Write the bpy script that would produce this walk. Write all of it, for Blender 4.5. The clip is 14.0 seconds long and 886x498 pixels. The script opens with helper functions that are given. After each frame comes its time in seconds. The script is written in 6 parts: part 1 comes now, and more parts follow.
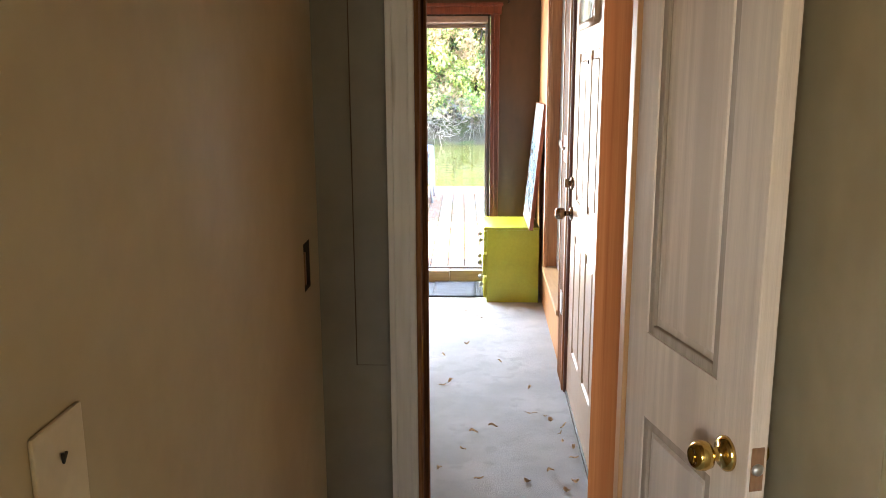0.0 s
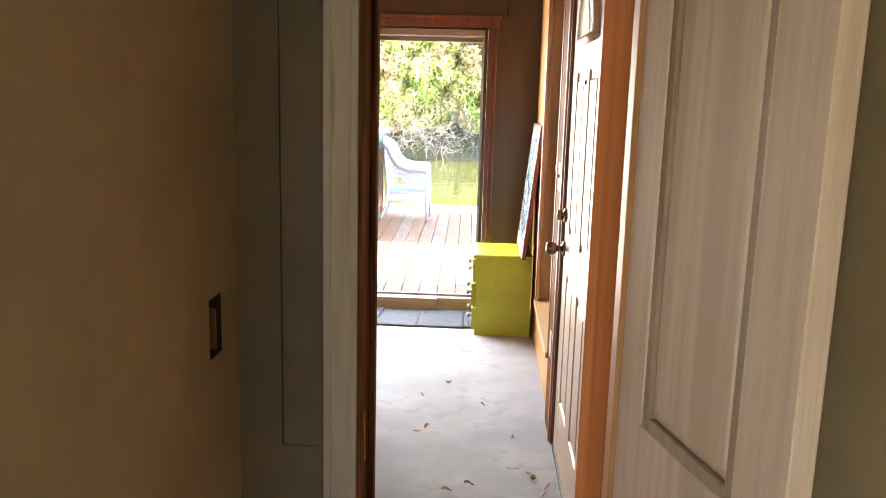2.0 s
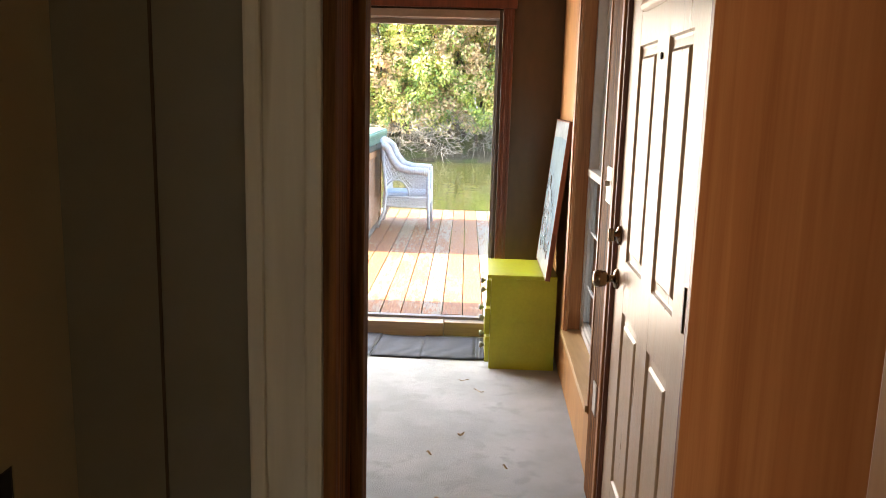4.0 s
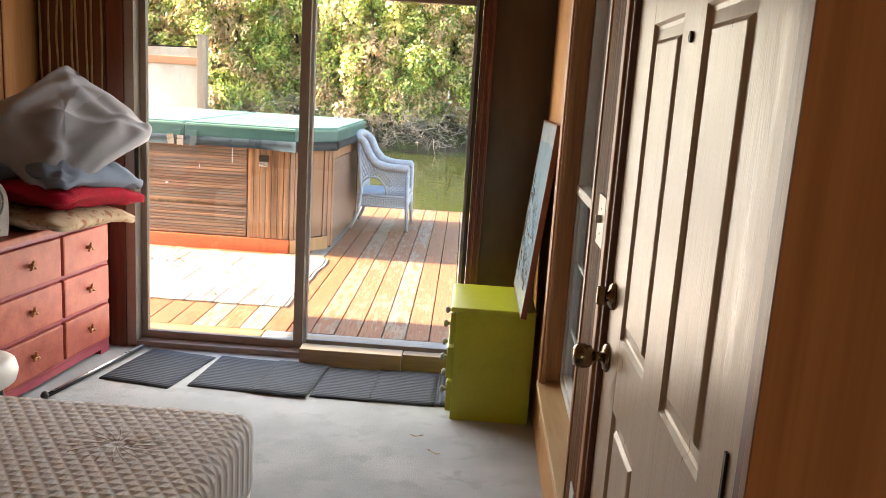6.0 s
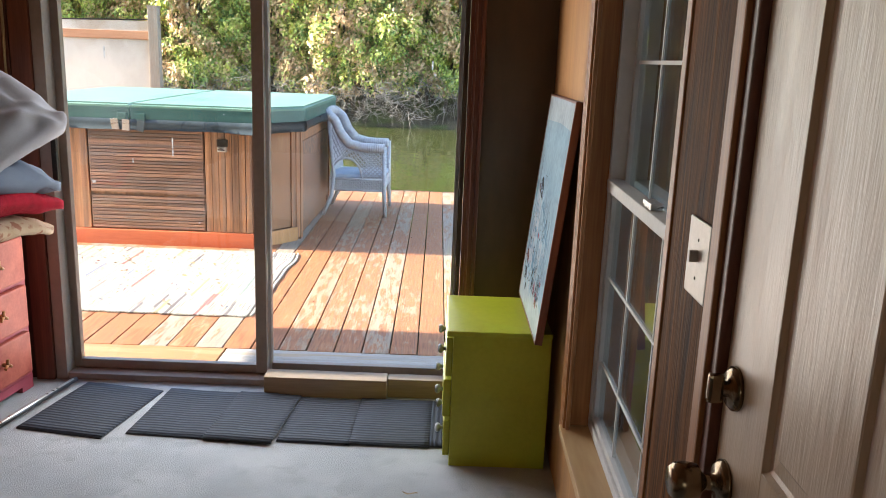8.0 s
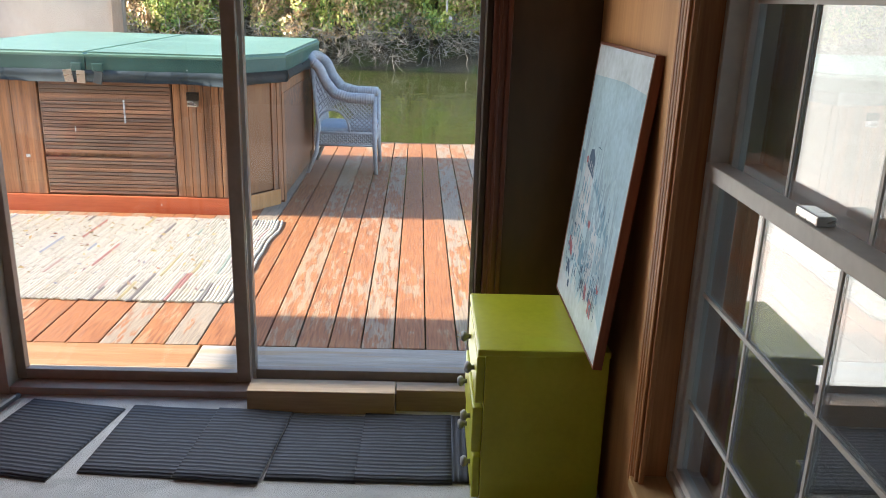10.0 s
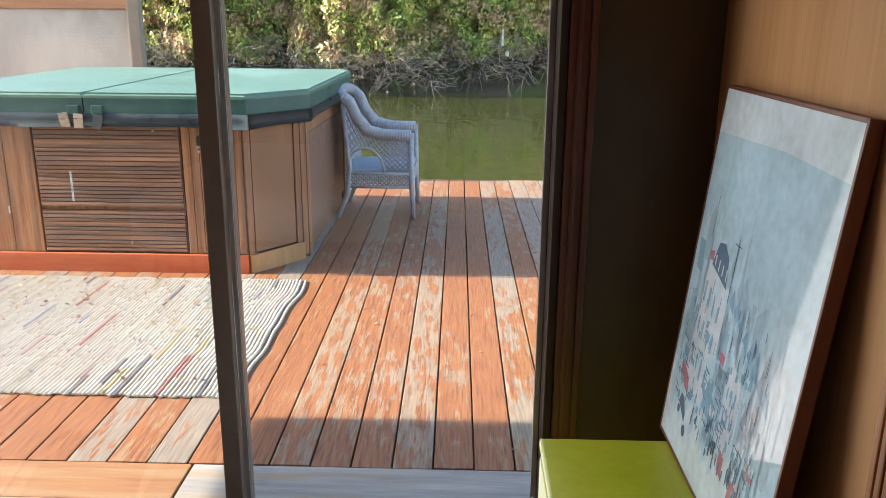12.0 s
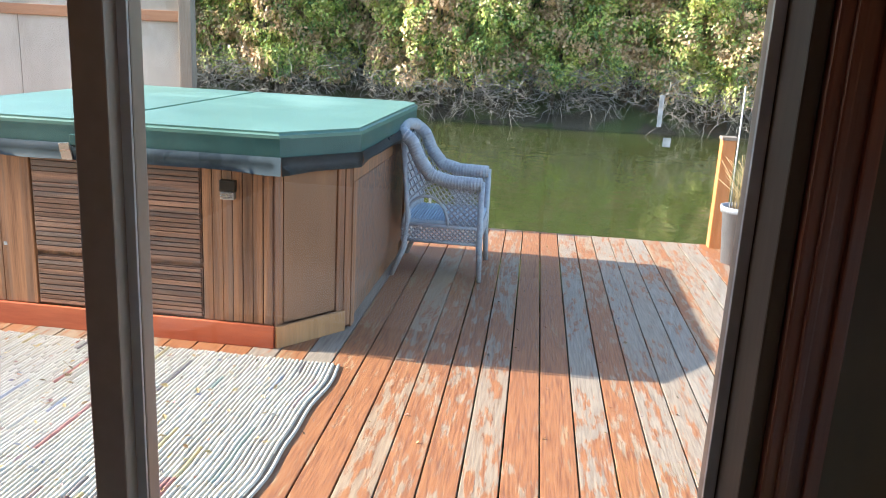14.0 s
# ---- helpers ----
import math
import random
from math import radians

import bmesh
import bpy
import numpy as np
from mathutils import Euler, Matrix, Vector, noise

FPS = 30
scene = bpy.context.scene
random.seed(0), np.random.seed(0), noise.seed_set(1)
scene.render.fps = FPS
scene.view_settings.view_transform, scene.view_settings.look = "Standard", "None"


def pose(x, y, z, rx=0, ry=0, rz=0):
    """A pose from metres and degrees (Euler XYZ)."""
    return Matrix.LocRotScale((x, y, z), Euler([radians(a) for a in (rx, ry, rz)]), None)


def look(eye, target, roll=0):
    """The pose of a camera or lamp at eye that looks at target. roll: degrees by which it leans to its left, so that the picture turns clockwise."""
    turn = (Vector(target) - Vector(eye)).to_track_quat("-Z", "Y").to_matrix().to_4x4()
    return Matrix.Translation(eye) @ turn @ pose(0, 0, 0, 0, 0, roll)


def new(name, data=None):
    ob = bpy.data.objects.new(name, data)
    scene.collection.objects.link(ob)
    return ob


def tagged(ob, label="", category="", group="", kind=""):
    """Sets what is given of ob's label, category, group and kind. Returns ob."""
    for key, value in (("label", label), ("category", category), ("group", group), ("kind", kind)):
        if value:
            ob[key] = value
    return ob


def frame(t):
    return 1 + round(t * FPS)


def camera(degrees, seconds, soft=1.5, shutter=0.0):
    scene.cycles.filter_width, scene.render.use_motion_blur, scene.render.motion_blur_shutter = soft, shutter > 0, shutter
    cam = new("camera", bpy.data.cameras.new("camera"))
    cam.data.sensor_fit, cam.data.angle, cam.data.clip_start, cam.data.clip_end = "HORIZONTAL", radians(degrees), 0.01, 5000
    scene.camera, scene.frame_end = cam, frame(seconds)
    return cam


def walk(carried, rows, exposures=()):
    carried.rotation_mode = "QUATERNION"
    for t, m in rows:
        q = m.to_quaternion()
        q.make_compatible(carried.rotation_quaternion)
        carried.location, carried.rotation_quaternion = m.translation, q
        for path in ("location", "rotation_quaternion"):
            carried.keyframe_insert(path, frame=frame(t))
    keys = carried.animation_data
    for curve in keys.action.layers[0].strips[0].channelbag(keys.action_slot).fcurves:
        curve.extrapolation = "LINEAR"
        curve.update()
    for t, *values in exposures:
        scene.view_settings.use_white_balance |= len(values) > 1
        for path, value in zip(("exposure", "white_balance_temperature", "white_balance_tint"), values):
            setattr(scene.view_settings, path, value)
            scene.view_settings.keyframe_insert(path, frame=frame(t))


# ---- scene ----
cam = camera(57.4, 14.0, soft=0.9)
METRES, EYE, TILT, LEAN, TURN = 5.3, 1.5, 0.0, 0.0, 2.0
ROWS = [
    (0.0, 0.0, 0.0, 0.0, -0.05, -11.7, 0.25),
    (0.5, 0.0007, -0.0018, -0.0008, -1.95, -11.84, 0.11),
    (1.0, 0.0031, 0.007, -0.0011, -2.53, -11.88, -0.23),
    (1.5, 0.0112, 0.0383, 0.0006, -1.58, -11.22, -0.87),
    (2.0, 0.0187, 0.0696, 0.002, 0.45, -10.68, -1.5),
    (2.5, 0.017, 0.0969, -0.0014, 0.37, -10.74, -1.45),
    (3.0, 0.0069, 0.1358, -0.002, 0.65, -10.79, -1.34),
    (5.5, 0.0262, 0.3488, -0.0073, -0.28, -10.91, -3.25),
    (6.0, 0.0376, 0.3693, -0.0061, 0.3, -11.2, -3.6),
    (6.5, 0.0435, 0.4048, -0.0041, -1.56, -10.23, -4.66),
    (7.0, 0.0364, 0.4585, -0.007, -4.87, -9.16, -3.15),
    (7.5, 0.0251, 0.4847, -0.0059, -4.79, -10.72, -2.0),
    (8.0, 0.0283, 0.5045, -0.0065, -1.63, -13.16, -2.11),
    (10.5, 0.0084, 0.6725, -0.0091, -2.89, -17.54, -1.33),
    (11.0, 0.0004, 0.7102, -0.008, -3.39, -17.7, -0.46),
    (11.5, -0.0062, 0.7354, -0.0078, -2.38, -17.06, -0.14),
    (12.0, 0.0088, 0.7803, -0.004, -0.34, -15.75, -0.45),
    (12.5, 0.0156, 0.8174, 0.003, 0.56, -14.53, -0.94),
    (13.0, 0.0023, 0.8626, 0.0054, 1.26, -13.68, -1.68),
    (13.5, 0.0016, 0.9106, 0.0023, 1.15, -13.73, -2.19),
    (14.0, 0.0047, 0.973, 0.0019, 5.28, -14.32, -2.95),
]
ENDS = [
    (3.2, look((-0.005, 0.799, 1.479), (-0.092, 2.763, 1.107), 1.2)),
    (5.3, look((0.042, 1.784, 1.445), (0.019, 3.750, 1.080), 2.7)),
    (8.2, look((0.060, 2.719, 1.469), (0.032, 4.657, 0.980), 1.7)),
    (10.3, look((-0.082, 3.469, 1.461), (-0.026, 5.378, 0.864), 1.8)),
]
walk(cam, sorted([(t, pose(0, 0, EYE, TILT, LEAN, TURN) @ pose(METRES * x, METRES * y, METRES * z, 90 + pitch, roll, yaw)) for t, x, y, z, yaw, pitch, roll in ROWS] + ENDS, key=lambda row: row[0]),
     [(0.0, 4.85, 6300, 8), (2.0, 4.7, 7000, 11), (3.0, 4.3, 7400, 11), (5.5, 3.2, 7500, 9), (6.7, 2.85, 7500, 8), (8.0, 2.62, 6600, 8), (10.5, 2.02, 6550, 7), (12.7, 1.85, 6550, 8), (14.0, 1.95, 6000, 4)])

# ---- world, sun, added fill ----
SUN_ELEVATION, SUN_FROM = 29.5, (-1.0, -0.045)
world = bpy.data.worlds.new("sky")
scene.world = world
world.use_nodes = True
sky = world.node_tree.nodes.new("ShaderNodeTexSky")
sky.sky_type, sky.sun_disc = "NISHITA", False
sky.sun_elevation, sky.sun_rotation = radians(SUN_ELEVATION), math.atan2(SUN_FROM[0], SUN_FROM[1])
world.node_tree.links.new(sky.outputs[0], world.node_tree.nodes["Background"].inputs[0])
world.node_tree.nodes["Background"].inputs[1].default_value = 0.15

sun = new("sun", bpy.data.lights.new("sun", "SUN"))
sun.data.energy, sun.data.angle, sun.data.color = 4.2, radians(0.6), (1.0, 0.91, 0.79)
sun.matrix_world = look((SUN_FROM[0] * 10, SUN_FROM[1] * 10, 10 * math.tan(radians(SUN_ELEVATION))), (0, 0, 0))


def area_light(name, m, width, height, power, colour):
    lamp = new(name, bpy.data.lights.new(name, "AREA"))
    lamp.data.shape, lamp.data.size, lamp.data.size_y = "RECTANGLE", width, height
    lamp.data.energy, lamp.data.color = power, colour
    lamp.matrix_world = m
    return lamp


# Fill lamp inside the glass door, added to the sun and sky entering there.
area_light("glass_door_fill", look((-0.78, 6.065, 1.05), (-0.78, 4.0, 1.05)), 1.74, 1.84, 6.0, (1.0, 0.97, 0.93))
# Warm fill added for the hall; its source and opening are assumed, not seen.
area_light("unseen_hall_fill", look((-0.9, -2.38, 1.45), (-0.22, 0, 1.3)), 0.9, 1.15, 1.8, (1.0, 0.89, 0.7))


# ---- building blocks ----
def box(bm, lo, hi, bev=0.0, m=None):
    """Adds a box between two corners, its edges bevelled, turned by m."""
    lo, hi = Vector(lo), Vector(hi)
    made = bmesh.ops.create_cube(bm, size=1.0)["verts"]
    size, mid = hi - lo, (hi + lo) / 2
    for v in made:
        v.co = Vector((v.co.x * size.x, v.co.y * size.y, v.co.z * size.z)) + mid
    if bev:
        edges = list({e for v in made for e in v.link_edges})
        made = bmesh.ops.bevel(bm, geom=edges, offset=bev, segments=2, affect="EDGES", profile=0.6)["verts"]
    if m is not None:
        bmesh.ops.transform(bm, matrix=m, verts=list(made))
    return bm


def boxes(*items):
    bm = bmesh.new()
    for item in items:
        box(bm, *item)
    return bm


def tube(bm, points, radius, sides=8, ends=True):
    """A round bar along points; radius is a number or one for each point."""
    points = [Vector(p) for p in points]
    radii = radius if isinstance(radius, (list, tuple)) else [radius] * len(points)
    rings, side = [], None
    for i, p in enumerate(points):
        way = (points[min(i + 1, len(points) - 1)] - points[max(i - 1, 0)]).normalized()
        if side is None:
            side = way.cross(Vector((0, 0, 1)) if abs(way.z) < 0.9 else Vector((1, 0, 0))).normalized()
        side = (side - way * side.dot(way)).normalized()
        up = way.cross(side)
        rings.append([bm.verts.new(p + radii[i] * (math.cos(a) * side + math.sin(a) * up)) for a in (math.tau * k / sides for k in range(sides))])
    for a, b in zip(rings, rings[1:]):
        for k in range(sides):
            bm.faces.new((a[k], a[(k + 1) % sides], b[(k + 1) % sides], b[k])).smooth = True
    if ends:
        bm.faces.new(rings[0][::-1])
        bm.faces.new(rings[-1])
    return bm


def lathe(bm, profile, m=None, sides=24):
    """A turned body: profile of (radius, height) round z."""
    m = m or Matrix()
    rings = [[bm.verts.new(m @ Vector((max(r, 0.0005) * math.cos(a), max(r, 0.0005) * math.sin(a), h))) for a in (math.tau * k / sides for k in range(sides))] for r, h in profile]
    for a, b in zip(rings, rings[1:]):
        for k in range(sides):
            bm.faces.new((a[k], a[(k + 1) % sides], b[(k + 1) % sides], b[k])).smooth = True
    bm.faces.new(rings[0][::-1])
    bm.faces.new(rings[-1])
    return bm


def prism(bm, outline, z0, z1, m=None):
    """An upright slab with the outline given, counter-clockwise."""
    m = m or Matrix()
    low = [bm.verts.new(m @ Vector((x, y, z0))) for x, y in outline]
    top = [bm.verts.new(m @ Vector((x, y, z1))) for x, y in outline]
    bm.faces.new(low[::-1])
    bm.faces.new(top)
    for i in range(len(low)):
        j = (i + 1) % len(low)
        bm.faces.new((low[i], low[j], top[j], top[i]))
    return bm


def sheet(fn, nu, nv, closed=False):
    """A smooth grid of points fn(u, v), u and v from 0 to 1."""
    bm = bmesh.new()
    rows = [[bm.verts.new(fn(i / nu, j / nv)) for j in range(nv + 1)] for i in range(nu + 1)]
    for i in range(nu):
        for j in range(nv):
            bm.faces.new((rows[i][j], rows[i + 1][j], rows[i + 1][j + 1], rows[i][j + 1])).smooth = True
    return bm


def embossed(bm, y0, y1, z0, z1, profile, face=0.0, thick=0.02):
    """A panel pressed into a door skin that looks towards -x: rings of (inset, depth)."""
    rings = []
    for inset, depth in profile:
        rings.append([bm.verts.new((face + depth, y, z)) for y, z in ((y0 + inset, z0 + inset), (y1 - inset, z0 + inset), (y1 - inset, z1 - inset), (y0 + inset, z1 - inset))])
    rings.insert(0, [bm.verts.new((face + thick, y, z)) for y, z in ((y0, z0), (y1, z0), (y1, z1), (y0, z1))])
    for a, b in zip(rings, rings[1:]):
        for k in range(4):
            bm.faces.new((a[k], a[(k + 1) % 4], b[(k + 1) % 4], b[k]))
    bm.faces.new(rings[-1])
    bm.faces.new(rings[0][::-1])
    return bm


def as_mesh(name, bm, material):
    data = bpy.data.meshes.new(name)
    bmesh.ops.recalc_face_normals(bm, faces=bm.faces)
    bm.to_mesh(data)
    bm.free()
    data.materials.append(material)
    return data


def part(name, bm, material, parent=None, label=""):
    ob = new(name, as_mesh(name, bm, material) if isinstance(bm, bmesh.types.BMesh) else bm)
    ob.parent = parent
    return tagged(ob, label)


def thing(name, m, label, category, group="", kind=""):
    """An empty at the base of a thing, to hold its parts."""
    ob = tagged(new(name), label, category, group, kind)
    ob.empty_display_size = 0.1
    ob.matrix_world = m
    return ob


def structure(name, bm, material, label, category="wall"):
    return tagged(part(name, bm, material), label, category, kind="structure")


# ---- materials ----
def nodes_of(name):
    mat = bpy.data.materials.new(name)
    mat.use_nodes = True
    return mat, mat.node_tree.nodes, mat.node_tree.links, mat.node_tree.nodes["Principled BSDF"]


def surface(name, dark, light, rough=0.6, scale=(8, 8, 8), fine=60.0, bump=0.15, bump_size=0.004, metal=0.0, spots=None, spot_scale=5.0, spot_at=0.62, by_object=0.0, coat=0.0, sheen=0.0, depth=4.0, gloss_vary=0.12, distort=0.0, spec=0.5):
    """Two colours mixed by a broad and a fine noise, with relief; spots: a third colour in patches."""
    mat, nodes, links, bsdf = nodes_of(name)
    where = nodes.new("ShaderNodeTexCoord")
    place = nodes.new("ShaderNodeMapping")
    place.inputs["Scale"].default_value = scale
    links.new(where.outputs["Object"], place.inputs["Vector"])
    info = nodes.new("ShaderNodeObjectInfo")
    if by_object:
        shift = nodes.new("ShaderNodeVectorMath")
        shift.operation = "MULTIPLY"
        links.new(info.outputs["Random"], shift.inputs[0])
        shift.inputs[1].default_value = (37, 91, 53)
        links.new(shift.outputs[0], place.inputs["Location"])
    broad, grain = nodes.new("ShaderNodeTexNoise"), nodes.new("ShaderNodeTexNoise")
    broad.inputs["Scale"].default_value, broad.inputs["Detail"].default_value = 1.0, depth
    broad.inputs["Distortion"].default_value = distort
    grain.inputs["Scale"].default_value, grain.inputs["Detail"].default_value = fine / 10, 3.0
    for n in (broad, grain):
        links.new(place.outputs[0], n.inputs["Vector"])
    both = nodes.new("ShaderNodeMath")
    both.operation = "MULTIPLY_ADD"
    links.new(grain.outputs["Fac"], both.inputs[0])
    both.inputs[1].default_value = 0.45
    links.new(broad.outputs["Fac"], both.inputs[2])
    ramp = nodes.new("ShaderNodeValToRGB")
    ramp.color_ramp.elements[0].position, ramp.color_ramp.elements[1].position = 0.5, 0.95
    ramp.color_ramp.elements[0].color, ramp.color_ramp.elements[1].color = (*dark, 1), (*light, 1)
    links.new(both.outputs[0], ramp.inputs[0])
    colour = ramp.outputs[0]
    if spots:
        patch = nodes.new("ShaderNodeTexNoise")
        patch.inputs["Scale"].default_value, patch.inputs["Detail"].default_value = spot_scale / 8, 5.0
        links.new(place.outputs[0], patch.inputs["Vector"])
        edge = nodes.new("ShaderNodeMapRange")
        edge.inputs["From Min"].default_value, edge.inputs["From Max"].default_value = spot_at - 0.05, spot_at + 0.05
        links.new(patch.outputs["Fac"], edge.inputs["Value"])
        mix = nodes.new("ShaderNodeMix")
        mix.data_type = "RGBA"
        links.new(edge.outputs[0], mix.inputs[0])
        links.new(colour, mix.inputs[6])
        mix.inputs[7].default_value = (*spots, 1)
        colour = mix.outputs[2]
    if by_object:
        tone = nodes.new("ShaderNodeHueSaturation")
        level = nodes.new("ShaderNodeMapRange")
        level.inputs["To Min"].default_value, level.inputs["To Max"].default_value = 1 - by_object, 1 + by_object
        links.new(info.outputs["Random"], level.inputs["Value"])
        links.new(level.outputs[0], tone.inputs["Value"])
        links.new(colour, tone.inputs["Color"])
        colour = tone.outputs[0]
    links.new(colour, bsdf.inputs["Base Color"])
    shine = nodes.new("ShaderNodeMapRange")
    shine.inputs["To Min"].default_value, shine.inputs["To Max"].default_value = max(rough - gloss_vary, 0.02), min(rough + gloss_vary, 1)
    links.new(broad.outputs["Fac"], shine.inputs["Value"])
    links.new(shine.outputs[0], bsdf.inputs["Roughness"])
    bsdf.inputs["Metallic"].default_value = metal
    bsdf.inputs["Specular IOR Level"].default_value = spec
    bsdf.inputs["Coat Weight"].default_value = coat
    bsdf.inputs["Sheen Weight"].default_value = sheen
    relief = nodes.new("ShaderNodeBump")
    relief.inputs["Strength"].default_value, relief.inputs["Distance"].default_value = bump, bump_size
    links.new(both.outputs[0], relief.inputs["Height"])
    links.new(relief.outputs[0], bsdf.inputs["Normal"])
    return mat


def glass(name, tint=(1, 1, 1), rough=0.0, gloss=0.09, curve=5.0):
    """A clear pane: light passes straight, with a mirror's share on top."""
    mat, nodes, links, bsdf = nodes_of(name)
    nodes.remove(bsdf)
    clear, mirror, mix, facing = nodes.new("ShaderNodeBsdfTransparent"), nodes.new("ShaderNodeBsdfGlossy"), nodes.new("ShaderNodeMixShader"), nodes.new("ShaderNodeLayerWeight")
    clear.inputs[0].default_value = (*tint, 1)
    mirror.inputs["Roughness"].default_value = rough
    facing.inputs["Blend"].default_value = 0.5
    steep, share = nodes.new("ShaderNodeMath"), nodes.new("ShaderNodeMath")
    steep.operation, share.operation = "POWER", "MULTIPLY_ADD"
    links.new(facing.outputs["Facing"], steep.inputs[0])
    steep.inputs[1].default_value = curve
    links.new(steep.outputs[0], share.inputs[0])
    share.inputs[1].default_value, share.inputs[2].default_value = 0.9, gloss / 2
    links.new(share.outputs[0], mix.inputs[0])
    links.new(clear.outputs[0], mix.inputs[1])
    links.new(mirror.outputs[0], mix.inputs[2])
    links.new(mix.outputs[0], nodes["Material Output"].inputs[0])
    return mat


def smear_material():
    """Dried pale film on glass: daylight glows through it."""
    mat, nodes, links, bsdf = nodes_of("dried_pale_film")
    nodes.remove(bsdf)
    clear, thin, mix, blot, where = nodes.new("ShaderNodeBsdfTransparent"), nodes.new("ShaderNodeBsdfTranslucent"), nodes.new("ShaderNodeMixShader"), nodes.new("ShaderNodeTexNoise"), nodes.new("ShaderNodeTexCoord")
    thin.inputs[0].default_value = (0.8, 0.8, 0.78, 1)
    blot.inputs["Scale"].default_value = 90.0
    links.new(where.outputs["Object"], blot.inputs["Vector"])
    links.new(blot.outputs["Fac"], mix.inputs[0])
    links.new(clear.outputs[0], mix.inputs[1])
    links.new(thin.outputs[0], mix.inputs[2])
    links.new(mix.outputs[0], nodes["Material Output"].inputs[0])
    return mat


def screen_material():
    """A dark woven mesh too fine to see thread by thread: part of the light passes."""
    mat, nodes, links, bsdf = nodes_of("dark_insect_screen")
    bsdf.inputs["Base Color"].default_value, bsdf.inputs["Roughness"].default_value = (0.03, 0.03, 0.032, 1), 0.8
    clear, mix, weave, where = nodes.new("ShaderNodeBsdfTransparent"), nodes.new("ShaderNodeMixShader"), nodes.new("ShaderNodeTexNoise"), nodes.new("ShaderNodeTexCoord")
    weave.inputs["Scale"].default_value = 40.0
    links.new(where.outputs["Object"], weave.inputs["Vector"])
    share = nodes.new("ShaderNodeMapRange")
    share.inputs["To Min"].default_value, share.inputs["To Max"].default_value = 0.62, 0.78
    links.new(weave.outputs["Fac"], share.inputs["Value"])
    links.new(share.outputs[0], mix.inputs[0])
    links.new(clear.outputs[0], mix.inputs[1])
    links.new(bsdf.outputs[0], mix.inputs[2])
    links.new(mix.outputs[0], nodes["Material Output"].inputs[0])
    return mat


WALL_TAN = surface("beige_wall_paint", (0.41, 0.325, 0.195), (0.51, 0.415, 0.265), 0.5, (1.5, 1.5, 1.5), 120, 0.25, 0.003, spots=(0.36, 0.28, 0.165), spot_scale=5, spot_at=0.62)
WALL_GREY = surface("grey_green_wall_paint", (0.19, 0.165, 0.12), (0.24, 0.21, 0.155), 0.5, (2, 2, 2), 90, 0.2, 0.003)
WHITE_TRIM = surface("worn_white_trim", (0.5, 0.44, 0.36), (0.66, 0.6, 0.52), 0.45, (14, 14, 1.2), 60, 0.4, 0.003, spots=(0.3, 0.22, 0.14), spot_scale=8, spot_at=0.7)
DOOR_WHITE = surface("offwhite_grained_door_paint", (0.55, 0.43, 0.335), (0.67, 0.54, 0.43), 0.6, (60, 60, 2.4), 60, 0.5, 0.002, spots=(0.5, 0.39, 0.3), spot_scale=1.6, spot_at=0.6, spec=0.25)
MOULDING_PAINT = surface("darker_moulding_paint", (0.27, 0.2, 0.145), (0.4, 0.31, 0.235), 0.6, (40, 40, 3), 60, 0.4, 0.002, spec=0.25)
DOOR_GLOSS = surface("cream_gloss_door_paint", (0.45, 0.325, 0.22), (0.55, 0.41, 0.295), 0.34, (30, 30, 3.5), 70, 0.45, 0.003, gloss_vary=0.16, spec=0.5, spots=(0.52, 0.385, 0.27), spot_scale=5, spot_at=0.6)
PANEL_WOOD = surface("orange_plywood_panel", (0.32, 0.12, 0.042), (0.44, 0.18, 0.068), 0.8, (9, 9, 0.8), 70, 0.25, 0.002, spec=0.0, spots=(0.38, 0.145, 0.052), spot_scale=6, spot_at=0.6)
BROWN_PANEL = surface("brown_plywood_wall", (0.22, 0.095, 0.035), (0.33, 0.155, 0.062), 0.6, (9, 9, 0.8), 70, 0.25, 0.002, spec=0.2)
TAN_WOOD = surface("pale_pine_wall_wood", (0.4, 0.2, 0.085), (0.54, 0.3, 0.14), 0.5, (12, 12, 0.9), 70, 0.25, 0.002, spec=0.12)
RED_TRIM = surface("reddish_stained_trim", (0.09, 0.024, 0.012), (0.2, 0.058, 0.028), 0.4, (24, 24, 1.2), 60, 0.3, 0.002)
BROWN_TRIM = surface("brown_stained_casing", (0.24, 0.095, 0.035), (0.46, 0.205, 0.08), 0.42, (24, 24, 1.1), 60, 0.3, 0.002, spec=0.25)
RUSTIC = surface("rustic_dark_board", (0.035, 0.015, 0.007), (0.27, 0.115, 0.045), 0.6, (34, 34, 1.6), 60, 0.7, 0.004, distort=1.2, spec=0.03)
SILL_WOOD = surface("yellow_pine_sill", (0.45, 0.27, 0.12), (0.6, 0.4, 0.2), 0.4, (10, 1.2, 10), 60, 0.3, 0.002)
BLOCK_WOOD = surface("bare_pine_block", (0.3, 0.21, 0.135), (0.45, 0.33, 0.22), 0.6, (1.5, 22, 22), 60, 0.4, 0.002, by_object=0.15)
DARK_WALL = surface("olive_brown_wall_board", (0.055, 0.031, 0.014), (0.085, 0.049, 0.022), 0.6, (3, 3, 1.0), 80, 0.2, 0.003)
CEILING = surface("brown_board_ceiling", (0.16, 0.09, 0.045), (0.22, 0.13, 0.07), 0.6, (2, 8, 2), 80, 0.2, 0.003)
CARPET = surface("grey_worn_carpet", (0.3, 0.322, 0.34), (0.46, 0.48, 0.497), 0.95, (3.2, 3.2, 3.2), 900, 1.0, 0.008, spots=(0.34, 0.36, 0.375), spot_scale=26, spot_at=0.58, sheen=0.1)
